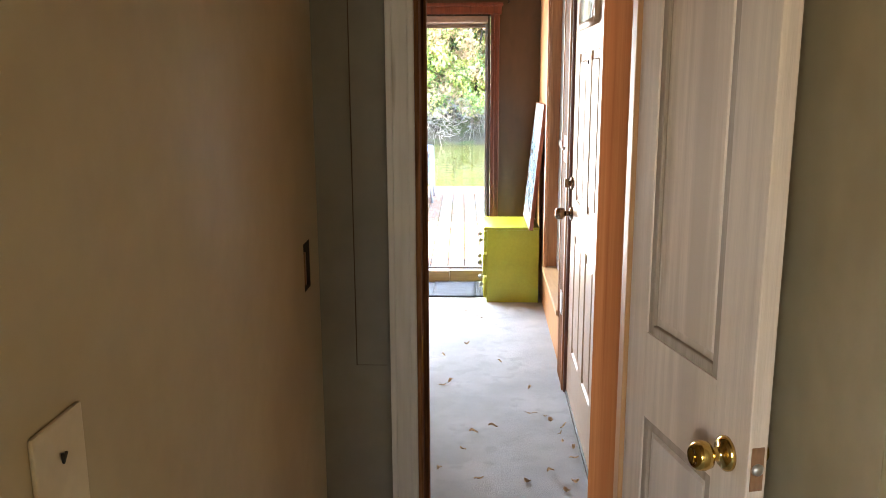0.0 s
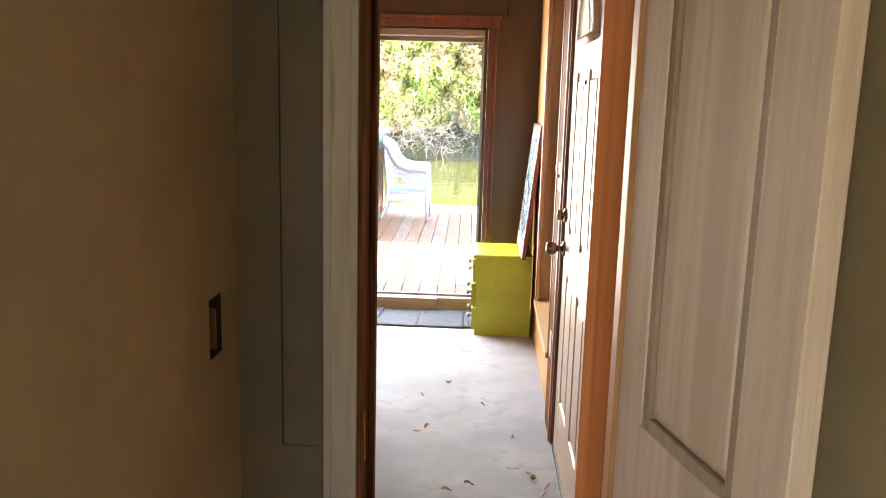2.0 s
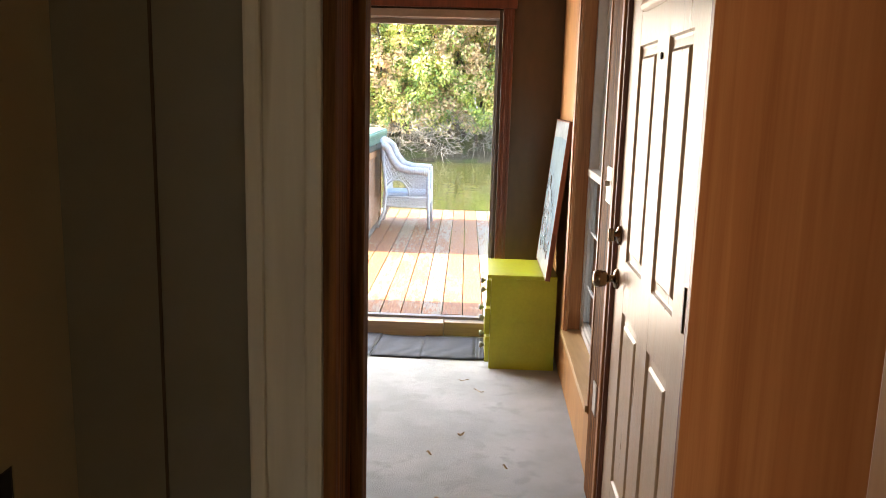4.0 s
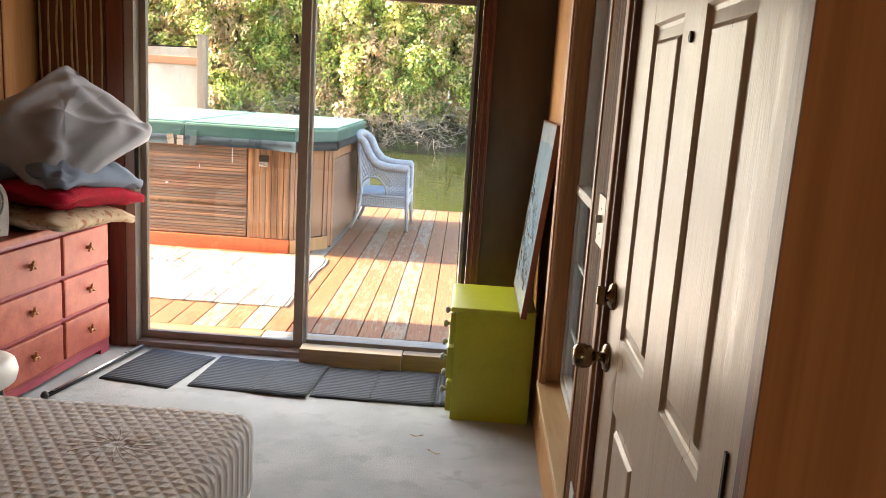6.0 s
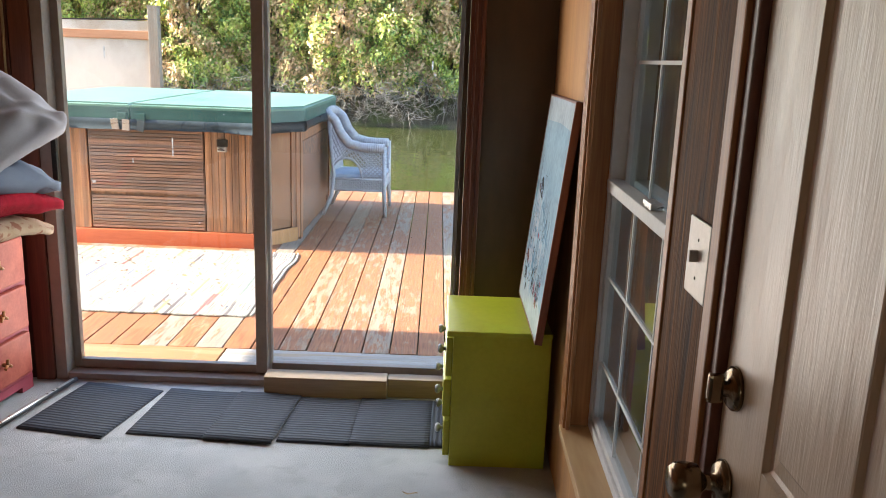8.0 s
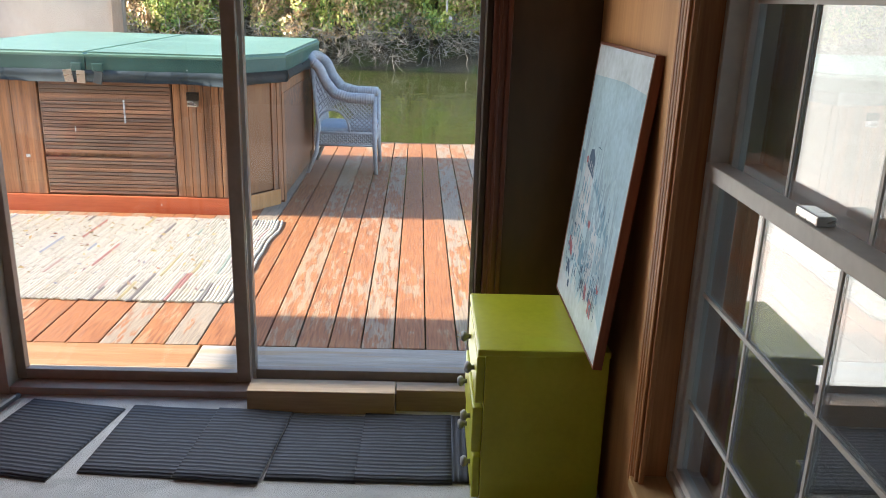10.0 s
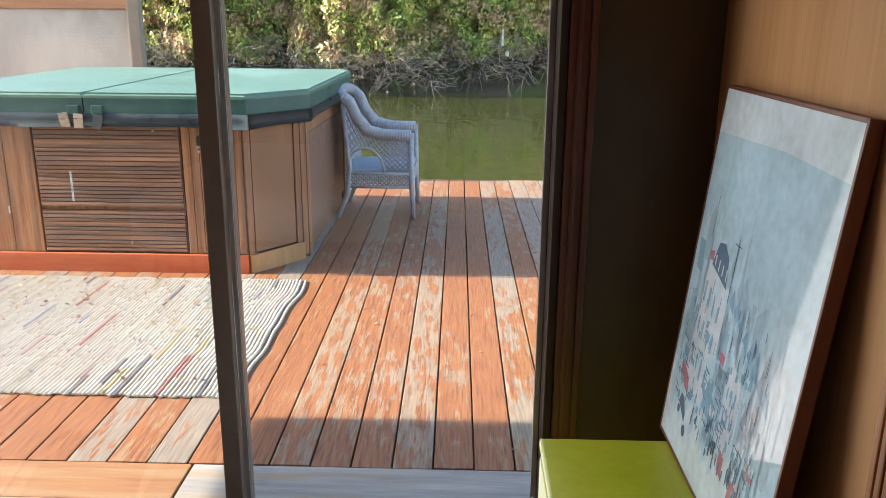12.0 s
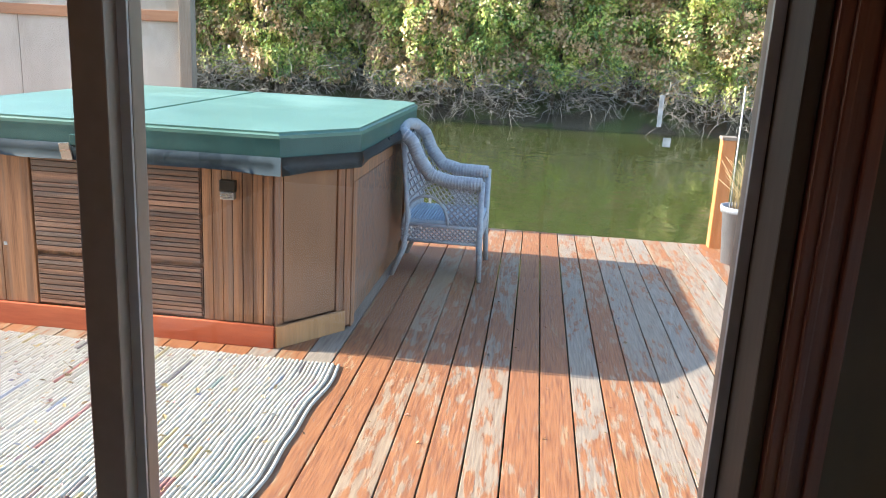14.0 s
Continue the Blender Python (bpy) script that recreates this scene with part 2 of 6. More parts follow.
ALU = surface("taupe_aluminium_frame", (0.26, 0.2, 0.162), (0.33, 0.255, 0.208), 0.4, (5, 5, 5), 80, 0.1, 0.001, metal=0.15)
JAMB_BROWN = surface("dark_brown_jamb", (0.055, 0.038, 0.029), (0.085, 0.06, 0.046), 0.5, (8, 8, 1.2), 70, 0.2, 0.002, spec=0.08)
PALE_ALU = surface("pale_aluminium_edge", (0.42, 0.41, 0.42), (0.52, 0.5, 0.51), 0.35, (5, 5, 5), 80, 0.1, 0.001, metal=0.2)
VINYL = surface("white_vinyl_window_frame", (0.5, 0.48, 0.455), (0.6, 0.58, 0.55), 0.5, (6, 6, 6), 80, 0.1, 0.001, spec=0.25)
GLASS = glass("window_glass")
DOUBLE_GLASS = glass("double_window_glass", (0.9, 0.92, 0.91), 0.0, 0.14, 2.6)
SMEAR = smear_material()
SCREEN = screen_material()
LEAD_GLASS = glass("door_light_glass", (0.7, 0.75, 0.75), 0.12)
BRASS = surface("polished_brass", (0.6, 0.4, 0.1), (0.75, 0.53, 0.17), 0.16, (20, 20, 20), 60, 0.05, 0.001, metal=1.0, gloss_vary=0.06)
BRONZE = surface("antique_bronze_metal", (0.17, 0.12, 0.075), (0.28, 0.2, 0.13), 0.24, (20, 20, 20), 60, 0.05, 0.001, metal=1.0, gloss_vary=0.08)
STEEL = surface("brushed_steel", (0.5, 0.48, 0.46), (0.62, 0.6, 0.58), 0.3, (10, 60, 60), 60, 0.1, 0.001, metal=0.9)
SWITCH_PLATE = surface("dull_metal_switch_plate", (0.4, 0.355, 0.31), (0.5, 0.45, 0.4), 0.45, (10, 60, 60), 60, 0.1, 0.001, metal=0.25)
IRON = surface("dark_metal", (0.02, 0.016, 0.012), (0.05, 0.04, 0.03), 0.45, (20, 20, 20), 60, 0.2, 0.001, metal=0.6)
LATCH_WOOD = surface("bare_mortise_wood", (0.16, 0.07, 0.03), (0.26, 0.13, 0.06), 0.6, (30, 30, 8), 60, 0.4, 0.002)
DARK_HOLE = surface("dark_box_inside", (0.012, 0.01, 0.008), (0.03, 0.024, 0.018), 0.8, (20, 20, 20), 60, 0.2, 0.002)
LIME = surface("lime_green_paint", (0.34, 0.345, 0.014), (0.43, 0.43, 0.026), 0.36, (6, 6, 6), 90, 0.25, 0.002, spots=(0.4, 0.45, 0.03), spot_scale=6, spot_at=0.62)
PINK_WOOD = surface("rose_stained_dresser_wood", (0.27, 0.052, 0.038), (0.41, 0.105, 0.07), 0.5, (3, 14, 14), 60, 0.25, 0.002, by_object=0.12, spec=0.3)
ROSE_EDGE = surface("magenta_painted_dresser_frame", (0.27, 0.04, 0.06), (0.38, 0.07, 0.09), 0.4, (4, 10, 10), 60, 0.2, 0.002)
GREY_CLOTH = surface("grey_cotton_cloth", (0.19, 0.185, 0.205), (0.28, 0.272, 0.295), 0.95, (5, 5, 5), 500, 0.5, 0.003, spec=0.1)
BLUE_CLOTH = surface("blue_grey_cotton_cloth", (0.095, 0.115, 0.155), (0.14, 0.165, 0.21), 0.95, (5, 5, 5), 500, 0.5, 0.003, spec=0.1)
RED_CLOTH = surface("red_corduroy_cloth", (0.2, 0.003, 0.012), (0.3, 0.007, 0.022), 0.9, (30, 4, 6), 300, 0.7, 0.006, spec=0.1)
BEIGE_CLOTH = surface("beige_printed_cloth", (0.3, 0.21, 0.13), (0.42, 0.33, 0.24), 0.95, (14, 14, 14), 300, 0.5, 0.003, spots=(0.24, 0.11, 0.07), spot_scale=14, spot_at=0.58, spec=0.1)
WHITE_PLASTIC = surface("white_plastic", (0.62, 0.58, 0.56), (0.72, 0.68, 0.66), 0.35, (6, 6, 6), 60, 0.05, 0.001)
BLACK_PLASTIC = surface("black_plastic", (0.012, 0.012, 0.014), (0.03, 0.03, 0.034), 0.35, (8, 8, 8), 60, 0.1, 0.001)
CREAM_PLATE = surface("cream_plate_plastic", (0.6, 0.5, 0.35), (0.7, 0.6, 0.43), 0.4, (9, 9, 9), 60, 0.1, 0.001)
TUB_WOOD = surface("brown_cedar_cladding", (0.12, 0.05, 0.022), (0.44, 0.2, 0.09), 0.5, (26, 26, 0.9), 70, 0.6, 0.004, by_object=0.22, spots=(0.2, 0.11, 0.068), spot_scale=5, spot_at=0.6)
LOUVRE_WOOD = surface("brown_louvre_slat", (0.1, 0.046, 0.028), (0.34, 0.175, 0.105), 0.55, (1.0, 30, 34), 70, 0.6, 0.004, by_object=0.25, spots=(0.14, 0.09, 0.07), spot_scale=6, spot_at=0.55)
TUB_TAN = surface("tan_weathered_board", (0.2, 0.095, 0.042), (0.31, 0.155, 0.072), 0.55, (8, 8, 1.5), 60, 0.4, 0.003)
RED_SKIRT = surface("red_brown_skirt_paint", (0.36, 0.07, 0.025), (0.5, 0.12, 0.045), 0.5, (1.5, 14, 14), 60, 0.35, 0.003)
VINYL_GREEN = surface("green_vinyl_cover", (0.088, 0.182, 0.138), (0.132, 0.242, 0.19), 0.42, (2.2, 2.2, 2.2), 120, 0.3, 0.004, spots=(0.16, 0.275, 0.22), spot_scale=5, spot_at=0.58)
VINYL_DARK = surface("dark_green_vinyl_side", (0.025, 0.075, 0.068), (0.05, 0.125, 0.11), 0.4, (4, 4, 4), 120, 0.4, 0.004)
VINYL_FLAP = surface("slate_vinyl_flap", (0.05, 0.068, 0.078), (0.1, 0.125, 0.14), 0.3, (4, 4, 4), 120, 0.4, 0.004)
WICKER = surface("pale_grey_painted_wicker", (0.33, 0.325, 0.34), (0.49, 0.485, 0.5), 0.5, (30, 30, 30), 60, 0.5, 0.003)
SEAT_BLUE = surface("pale_blue_woven_seat", (0.34, 0.4, 0.48), (0.46, 0.53, 0.62), 0.6, (30, 30, 30), 60, 0.5, 0.003)
HEM_CLOTH = surface("cream_hem_cloth", (0.46, 0.41, 0.34), (0.6, 0.55, 0.47), 0.9, (30, 30, 30), 200, 0.5, 0.003)
FENCE_PANEL = surface("pale_fence_board", (0.42, 0.36, 0.3), (0.56, 0.5, 0.42), 0.7, (2, 2, 1), 90, 0.3, 0.003, spots=(0.36, 0.29, 0.22), spot_scale=6, spot_at=0.6)
FENCE_RAIL = surface("brown_fence_rail", (0.3, 0.13, 0.06), (0.42, 0.2, 0.1), 0.6, (1.5, 16, 16), 60, 0.4, 0.003)
POST_WOOD = surface("grey_brown_post", (0.2, 0.15, 0.11), (0.33, 0.26, 0.2), 0.7, (18, 18, 1.3), 60, 0.5, 0.003)
ORANGE_POST = surface("orange_stained_post", (0.5, 0.18, 0.05), (0.66, 0.28, 0.1), 0.55, (16, 16, 1.4), 60, 0.4, 0.003)
POT_GREY = surface("grey_plastic_pot", (0.2, 0.21, 0.23), (0.28, 0.29, 0.31), 0.5, (9, 9, 9), 60, 0.1, 0.001)
SOIL = surface("dark_soil", (0.03, 0.02, 0.014), (0.08, 0.055, 0.036), 0.95, (30, 30, 30), 90, 0.8, 0.01)
DRY = surface("dry_straw_stems", (0.3, 0.2, 0.09), (0.5, 0.36, 0.18), 0.8, (20, 20, 20), 60, 0.3, 0.002)
PETAL = surface("faded_pink_petals", (0.45, 0.1, 0.14), (0.6, 0.2, 0.22), 0.7, (30, 30, 30), 60, 0.2, 0.002)
TWIG = surface("grey_bare_twigs", (0.14, 0.12, 0.1), (0.36, 0.32, 0.27), 0.8, (3, 3, 3), 60, 0.4, 0.003)
BARK = surface("brown_bark", (0.05, 0.038, 0.028), (0.13, 0.1, 0.075), 0.9, (8, 8, 2), 60, 0.8, 0.01)
EARTH = surface("bank_earth", (0.04, 0.032, 0.02), (0.12, 0.095, 0.06), 0.95, (1.5, 1.5, 1.5), 90, 0.9, 0.03, spots=(0.07, 0.085, 0.025), spot_scale=6, spot_at=0.5)
HOUSE_SIDE = surface("brown_outer_siding", (0.2, 0.12, 0.07), (0.28, 0.18, 0.11), 0.7, (2, 2, 6), 60, 0.3, 0.003)
GREY_BOARD = surface("weathered_grey_board", (0.24, 0.22, 0.2), (0.42, 0.39, 0.36), 0.7, (1.6, 22, 14), 60, 0.4, 0.003, spots=(0.35, 0.27, 0.19), spot_scale=9, spot_at=0.58)
ORANGE_BOARD = surface("orange_stained_board", (0.26, 0.115, 0.042), (0.39, 0.195, 0.078), 0.6, (1.6, 22, 14), 60, 0.4, 0.003, spots=(0.34, 0.2, 0.095), spot_scale=9, spot_at=0.56)

# ---- the house ----
WX, BX, HX = 0.47, -2.1, -0.358          # side wall of the bedroom, its far side, the hall's side wall
YP, YB = 1.99, 6.1                      # partition's bedroom face, glazed end wall's inner face
CEIL = 2.36

SIDE = pose(0.464, 3.5, 0, 0, 0, -0.85) @ pose(-WX, -3.5, 0)   # the side wall stands a little askew


def on_side(ob):
    ob.matrix_world = SIDE @ ob.matrix_world
    return ob


structure("floor", boxes(((-3.4, -2.6, -0.12), (0.75, 6.24, 0.0))), CARPET, "grey worn cut-pile carpet over the whole floor", "floor")
structure("ceiling", boxes(((-3.5, -2.7, CEIL), (0.8, 6.26, CEIL + 0.12))), CEILING, "brown boarded ceiling", "ceiling")
# roof slab with its eave over the deck
structure("roof", boxes(((-5.45, -3.0, 2.52), (1.2, 6.815, 2.66), 0.01)), HOUSE_SIDE, "low roof slab with an eave over the deck", "roof")

# end wall round the sliding door
wall_end = tagged(new("wall_end"), "olive brown boarded end wall round the sliding door", "wall", kind="structure")
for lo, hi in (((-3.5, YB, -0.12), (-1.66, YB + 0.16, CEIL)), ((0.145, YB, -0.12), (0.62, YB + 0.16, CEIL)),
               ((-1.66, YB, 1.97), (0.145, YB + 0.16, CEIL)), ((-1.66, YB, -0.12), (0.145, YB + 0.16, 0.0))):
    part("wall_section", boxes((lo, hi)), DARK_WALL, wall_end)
# bedroom side wall with the entrance door and the window
on_side(structure("wall_side", boxes(
    ((WX, YP - 0.02, 0), (WX + 0.14, 2.757, CEIL)),
    ((WX, 3.80, 0), (WX + 0.14, 4.08, CEIL)),
    ((WX, 4.08, 0), (WX + 0.14, 5.1, 0.32)),
    ((WX, 4.08, 2.08), (WX + 0.14, 5.1, CEIL)),
    ((WX, 5.1, 0), (WX + 0.14, YB, CEIL)),
    ((WX, 2.757, 2.08), (WX + 0.14, 3.80, CEIL))), TAN_WOOD, "pale wood-panelled side wall with an entrance door and a window"))
structure("wall_far_side", boxes(((BX - 0.12, 2.0, 0), (BX, YB, CEIL))), BROWN_PANEL, "brown plywood panelled wall")
structure("trim", boxes(((BX, 5.78, 0), (BX + 0.006, 5.79, CEIL))), RED_TRIM, "dark groove strip between wall panels", "trim")
# partition with the inner doorway
structure("wall_partition", boxes(
    ((BX - 0.1, 1.85, 0), (-0.135, YP, CEIL)),
    ((0.376, 1.845, 0), (0.62, YP, CEIL)),
    ((-0.135, 1.85, 2.06), (0.376, YP, CEIL))), WALL_GREY, "grey-green painted partition wall with an inner doorway")
# hall
structure("wall_hall", boxes(
    ((HX - 0.1, -0.1, 0), (HX, 1.684, CEIL)),
    ((HX - 0.1, 1.684, 0), (HX, 1.752, 1.052)),
    ((HX - 0.1, 1.684, 1.16), (HX, 1.752, CEIL)),
    ((HX - 0.1, 1.752, 0), (HX, 1.85, CEIL))), WALL_TAN, "beige painted hall wall with an open outlet hole")
structure("wall_hall_side", boxes(
    ((0.565, -2.6, 0), (0.68, 1.045, CEIL)), ((0.567, 1.052, 0), (0.68, 1.845, CEIL))), WALL_TAN, "beige boarded hall wall behind the open door")
# Unseen walls close the back room; the opening only holds the added fill.
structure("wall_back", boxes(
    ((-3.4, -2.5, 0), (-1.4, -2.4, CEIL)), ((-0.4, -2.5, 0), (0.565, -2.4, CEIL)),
    ((-1.4, -2.5, 0), (-0.4, -2.4, 0.85)), ((-1.4, -2.5, 2.05), (-0.4, -2.4, CEIL))), WALL_TAN, "unseen beige back wall with an opening added for the hall fill")
structure("wall_back_side", boxes(((-3.4, -2.4, 0), (-3.3, 1.97, CEIL))), WALL_TAN, "beige painted side wall")

# plywood sheet beside the entrance door, standing a little askew
structure("panel", boxes(((0, 0, 0), (0.885, 0.014, CEIL), 0.002, pose(0.374, 1.84, 0, 0, 0, 85.6))), PANEL_WOOD, "orange plywood sheet beside the entrance door", "panel")


def doorway(name, label, pieces, material):
    frame_ob = tagged(new(name), label, "door frame", kind="structure")
    for piece, lo, hi, bev in pieces:
        part(piece, boxes((lo, hi, bev)), material, frame_ob)
    return frame_ob


# inner doorway: worn white casing and jambs
inner = doorway("doorway", "worn white painted casing of the inner doorway", [
    ("casing", (-0.19, 1.832, 0), (-0.118, 1.85, 2.14), 0.005),
    ("casing_bead", (-0.19, 1.824, 0), (-0.176, 1.834, 2.14), 0.003),
    ("casing_bead", (-0.142, 1.826, 0), (-0.127, 1.834, 2.14), 0.003),
    ("head", (-0.134, 1.848, 2.045), (0.376, YP + 0.012, 2.062), 0.003)], WHITE_TRIM)
doorway("doorway", "dark worn jamb of the inner doorway, its paint rubbed off", [
    ("jamb", (-0.134, 1.8505, 0), (-0.116, YP + 0.012, 2.044), 0.003),
    ("jamb_edge", (-0.1265, 1.829, 0), (-0.1155, 1.8495, 2.044), 0.003),
    ("stop", (-0.116, 1.92, 0), (-0.104, 1.955, 2.044), 0.002)], RUSTIC)
part("strike_plate", boxes(((-0.1175, 1.86, 0.8), (-0.1145, 1.89, 0.9), 0.001)), BRASS, inner, "small worn brass strike plate")
structure("door_jamb", boxes(((0.352, 1.79, 0), (0.378, 1.846, 2.06), 0.003)), TAN_WOOD, "bare pale pine jamb at the hinge side", "door frame")
# joint of a covered hatch in the short wall
structure("trim_hatch", boxes(((-0.2745, 1.8475, 0.83), (-0.2722, 1.8497, CEIL)), ((-0.2722, 1.8488, 0.83), (-0.2, 1.8497, 0.831))), DARK_WALL, "fine joint of a painted-over hatch", "trim")


def hall_door():
    """A panelled inner door, standing open; its face looks towards -x."""
    ob = thing("panel_door", pose(0.360, 1.778, 0.012, 0, 0, 13.1), "off-white grained panel door standing open in the hall", "door", kind="")
    width, high, thick = 0.498, 2.02, 0.036
    bm = bmesh.new()
    box(bm, (0, -0.091, 0), (thick, 0, high), 0.003)
    box(bm, (0, -width, 0), (thick, -0.381, high), 0.003)
    for z0, z1 in ((0, 0.2), (0.765, 0.955), (1.88, high)):
        box(bm, (0.0006, -0.382, z0), (thick - 0.0006, -0.09, z1), 0.0)
    part("stiles_and_rails", bm, DOOR_WHITE, ob)
    for z0, z1 in ((0.2, 0.765), (0.955, 1.88)):
        bm = embossed(bmesh.new(), -0.381, -0.091, z0, z1, ((0, 0.001), (0.004, 0.012), (0.02, 0.0175), (0.03, 0.0185), (0.034, 0.0185), (0.04, 0.01)), 0.0, thick - 0.004)
        part("panel", bm, DOOR_WHITE, ob)
        # The moulding takes a darker brown than the rest of the door.
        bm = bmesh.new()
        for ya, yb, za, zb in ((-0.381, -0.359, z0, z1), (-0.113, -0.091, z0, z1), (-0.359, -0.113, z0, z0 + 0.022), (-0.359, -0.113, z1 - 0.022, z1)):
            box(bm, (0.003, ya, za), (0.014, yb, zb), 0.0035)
        part("moulding", bm, MOULDING_PAINT, ob, "darker brown moulding")
    for side in (-1, 1):
        knob = bmesh.new()
        lathe(knob, [(0.001, 0.0), (0.032, 0.0), (0.032, 0.006), (0.025, 0.012), (0.014, 0.014), (0.011, 0.028), (0.014, 0.032), (0.024, 0.036), (0.027, 0.048), (0.025, 0.06), (0.018, 0.067), (0.012, 0.063), (0.001, 0.063)] if side < 0 else
              [(0.001, 0.0), (0.032, 0.0), (0.032, 0.006), (0.014, 0.012), (0.011, 0.02), (0.02, 0.026), (0.022, 0.034), (0.001, 0.038)],
              pose(0 if side < 0 else thick, -0.432, 0.836, 0, 90 * side, 0))
        k = part("knob", knob, BRASS, ob, "polished brass knob")
        if side < 0:
            part("lock_button", boxes(((-0.071, -0.443, 0.83), (-0.061, -0.437, 0.842), 0.002)), BRASS, k)
    part("latch_plate", boxes(((0.006, -width - 0.0015, 0.795), (thick - 0.006, -width + 0.003, 0.875), 0.001)), LATCH_WOOD, ob, "bare mortise with a rusty latch")
    bolt = lathe(bmesh.new(), [(0.001, 0), (0.011, 0.0), (0.011, 0.004), (0.007, 0.009), (0.001, 0.009)], pose(thick / 2, -width, 0.835, 90, 0, 0), 16)
    part("latch_bolt", bolt, STEEL, ob)
    for z in (0.25, 1.75):
        part("hinge", tube(bmesh.new(), [(-0.004, 0.004, z), (-0.004, 0.004, z + 0.09)], 0.006, 8), BRASS, ob)
    return ob


hall_door()


# entrance door, closed, in the side wall: its face looks towards -x
def entrance_door():
    y0, y1 = 2.8, 3.765
    ob = thing("door_1", pose(WX + 0.002, y1, 0.02), "cream glossy panelled entrance door, closed, with a fan light", "door", kind="structure")
    width, high, thick = y1 - y0, 2.03, 0.044
    panels = [(-0.41, -0.162, 0.956, 1.596), (-0.792, -0.548, 0.956, 1.596), (-0.41, -0.162, 0.24, 0.8), (-0.792, -0.548, 0.24, 0.8)]
    bm = bmesh.new()
    # pressed leaf: stiles, rails and a mullion round four embossed panels
    box(bm, (0, -0.162, 0), (thick, 0, high), 0.002)
    box(bm, (0, -width, 0), (thick, -0.792, high), 0.002)
    box(bm, (0.0004, -0.548, 0), (thick, -0.41, 1.64))
    for z0, z1 in ((0.0, 0.24), (0.8, 0.956), (1.596, 1.69), (1.97, high)):
        box(bm, (0.0006, -0.794, z0), (thick, -0.16, z1))
    part("leaf", bm, DOOR_GLOSS, ob)
    for a, b, z0, z1 in panels:
        bm = embossed(bmesh.new(), a, b, z0, z1, ((0, 0.0008), (0.005, 0.0075), (0.012, 0.009), (0.032, 0.0075), (0.038, 0.002), (0.041, 0.001)), 0.0, thick - 0.004)
        part("panel", bm, DOOR_GLOSS, ob)
    # fan light
    mid, base, radius = -0.477, 1.70, 0.25
    light = tagged(new("fan_light"), "half-round glazed fan light with curved bars")
    light.parent = ob
    bm = bmesh.new()
    arc = [(mid + radius * math.cos(a), base + radius * math.sin(a)) for a in (math.pi * k / 20 for k in range(21))]
    tube(bm, [(-0.004, y, z) for y, z in arc], 0.014, 8)
    tube(bm, [(-0.004, mid - radius, base), (-0.004, mid + radius, base)], 0.016, 8)
    part("rim", bm, DOOR_GLOSS, light)
    bm = bmesh.new()
    vs = [bm.verts.new((0.02, y, z)) for y, z in arc]
    bm.faces.new(vs)
    part("pane", bm, LEAD_GLASS, light)
    bm = bmesh.new()
    tube(bm, [(0.012, mid + 0.09 * math.cos(math.pi * k / 10), base + 0.09 * math.sin(math.pi * k / 10)) for k in range(11)], 0.005, 6)
    for a in (45, 90, 135):
        c, s = math.cos(radians(a)), math.sin(radians(a))
        tube(bm, [(0.012, mid + 0.09 * c, base + 0.09 * s), (0.012, mid + 0.24 * c, base + 0.24 * s)], 0.005, 6)
    part("glazing_bar", bm, VINYL, light)
    bm = bmesh.new()   # door skin over the light, round the arc
    for k in range(20):
        (ya, za), (yb, zb) = arc[k], arc[k + 1]
        f = [bm.verts.new((0.003, ya, za)), bm.verts.new((0.003, yb, zb)), bm.verts.new((0.003, yb, 1.975)), bm.verts.new((0.003, ya, 1.975))]
        bm.faces.new(f)
    for ya, yb in ((-0.794, mid - radius), (mid + radius, -0.16)):
        box(bm, (0.0035, ya, 1.685), (0.03, yb, 1.975))
    part("fan_surround", bm, DOOR_GLOSS, ob)
    part("peephole", lathe(bmesh.new(), [(0.001, 0), (0.009, 0), (0.009, 0.004), (0.006, 0.005), (0.001, 0.003)], pose(0, -0.479, 1.552, 0, -90, 0), 16), IRON, ob)
    bolt = bmesh.new()
    lathe(bolt, [(0.001, 0), (0.031, 0), (0.031, 0.006), (0.024, 0.012), (0.012, 0.014), (0.011, 0.02), (0.001, 0.02)], pose(0, -0.045, 1.02, 0, -90, 0))
    box(bolt, (-0.04, -0.052, 0.999), (-0.018, -0.038, 1.041), 0.005)
    part("deadbolt", bolt, BRONZE, ob, "round bronze deadbolt with a thumb turn")
    knob = lathe(bmesh.new(), [(0.001, 0), (0.033, 0), (0.033, 0.005), (0.026, 0.012), (0.013, 0.014), (0.011, 0.028), (0.015, 0.033), (0.025, 0.04), (0.028, 0.055), (0.027, 0.07), (0.02, 0.078), (0.001, 0.078)], pose(0, -0.045, 0.878, 0, -90, 0))
    part("knob", knob, BRONZE, ob, "antique bronze knob")
    for z in (0.25, 0.95, 1.75):
        part("hinge", boxes(((-0.004, -0.905, z), (0.002, -0.896, z + 0.1), 0.001)), IRON, ob)
    return ob


on_side(entrance_door())
on_side(doorway("doorway", "dark stained frame of the entrance door", [
    ("jamb", (WX - 0.012, 3.77, 0), (WX + 0.1, 3.80, 2.08), 0.003),
    ("jamb", (WX - 0.012, 2.757, 0), (WX + 0.1, 2.796, 2.08), 0.003),
    ("head", (WX - 0.012, 2.796, 2.055), (WX + 0.1, 3.77, 2.08), 0.003)], RED_TRIM))
on_side(doorway("doorway", "brown stained casing of the entrance door", [
    ("casing", (WX - 0.02, 3.795, 0), (WX, 3.835, 2.12), 0.004),
    ("casing", (WX - 0.02, 2.735, 0), (WX, 2.757, 2.12), 0.004)], BROWN_TRIM))
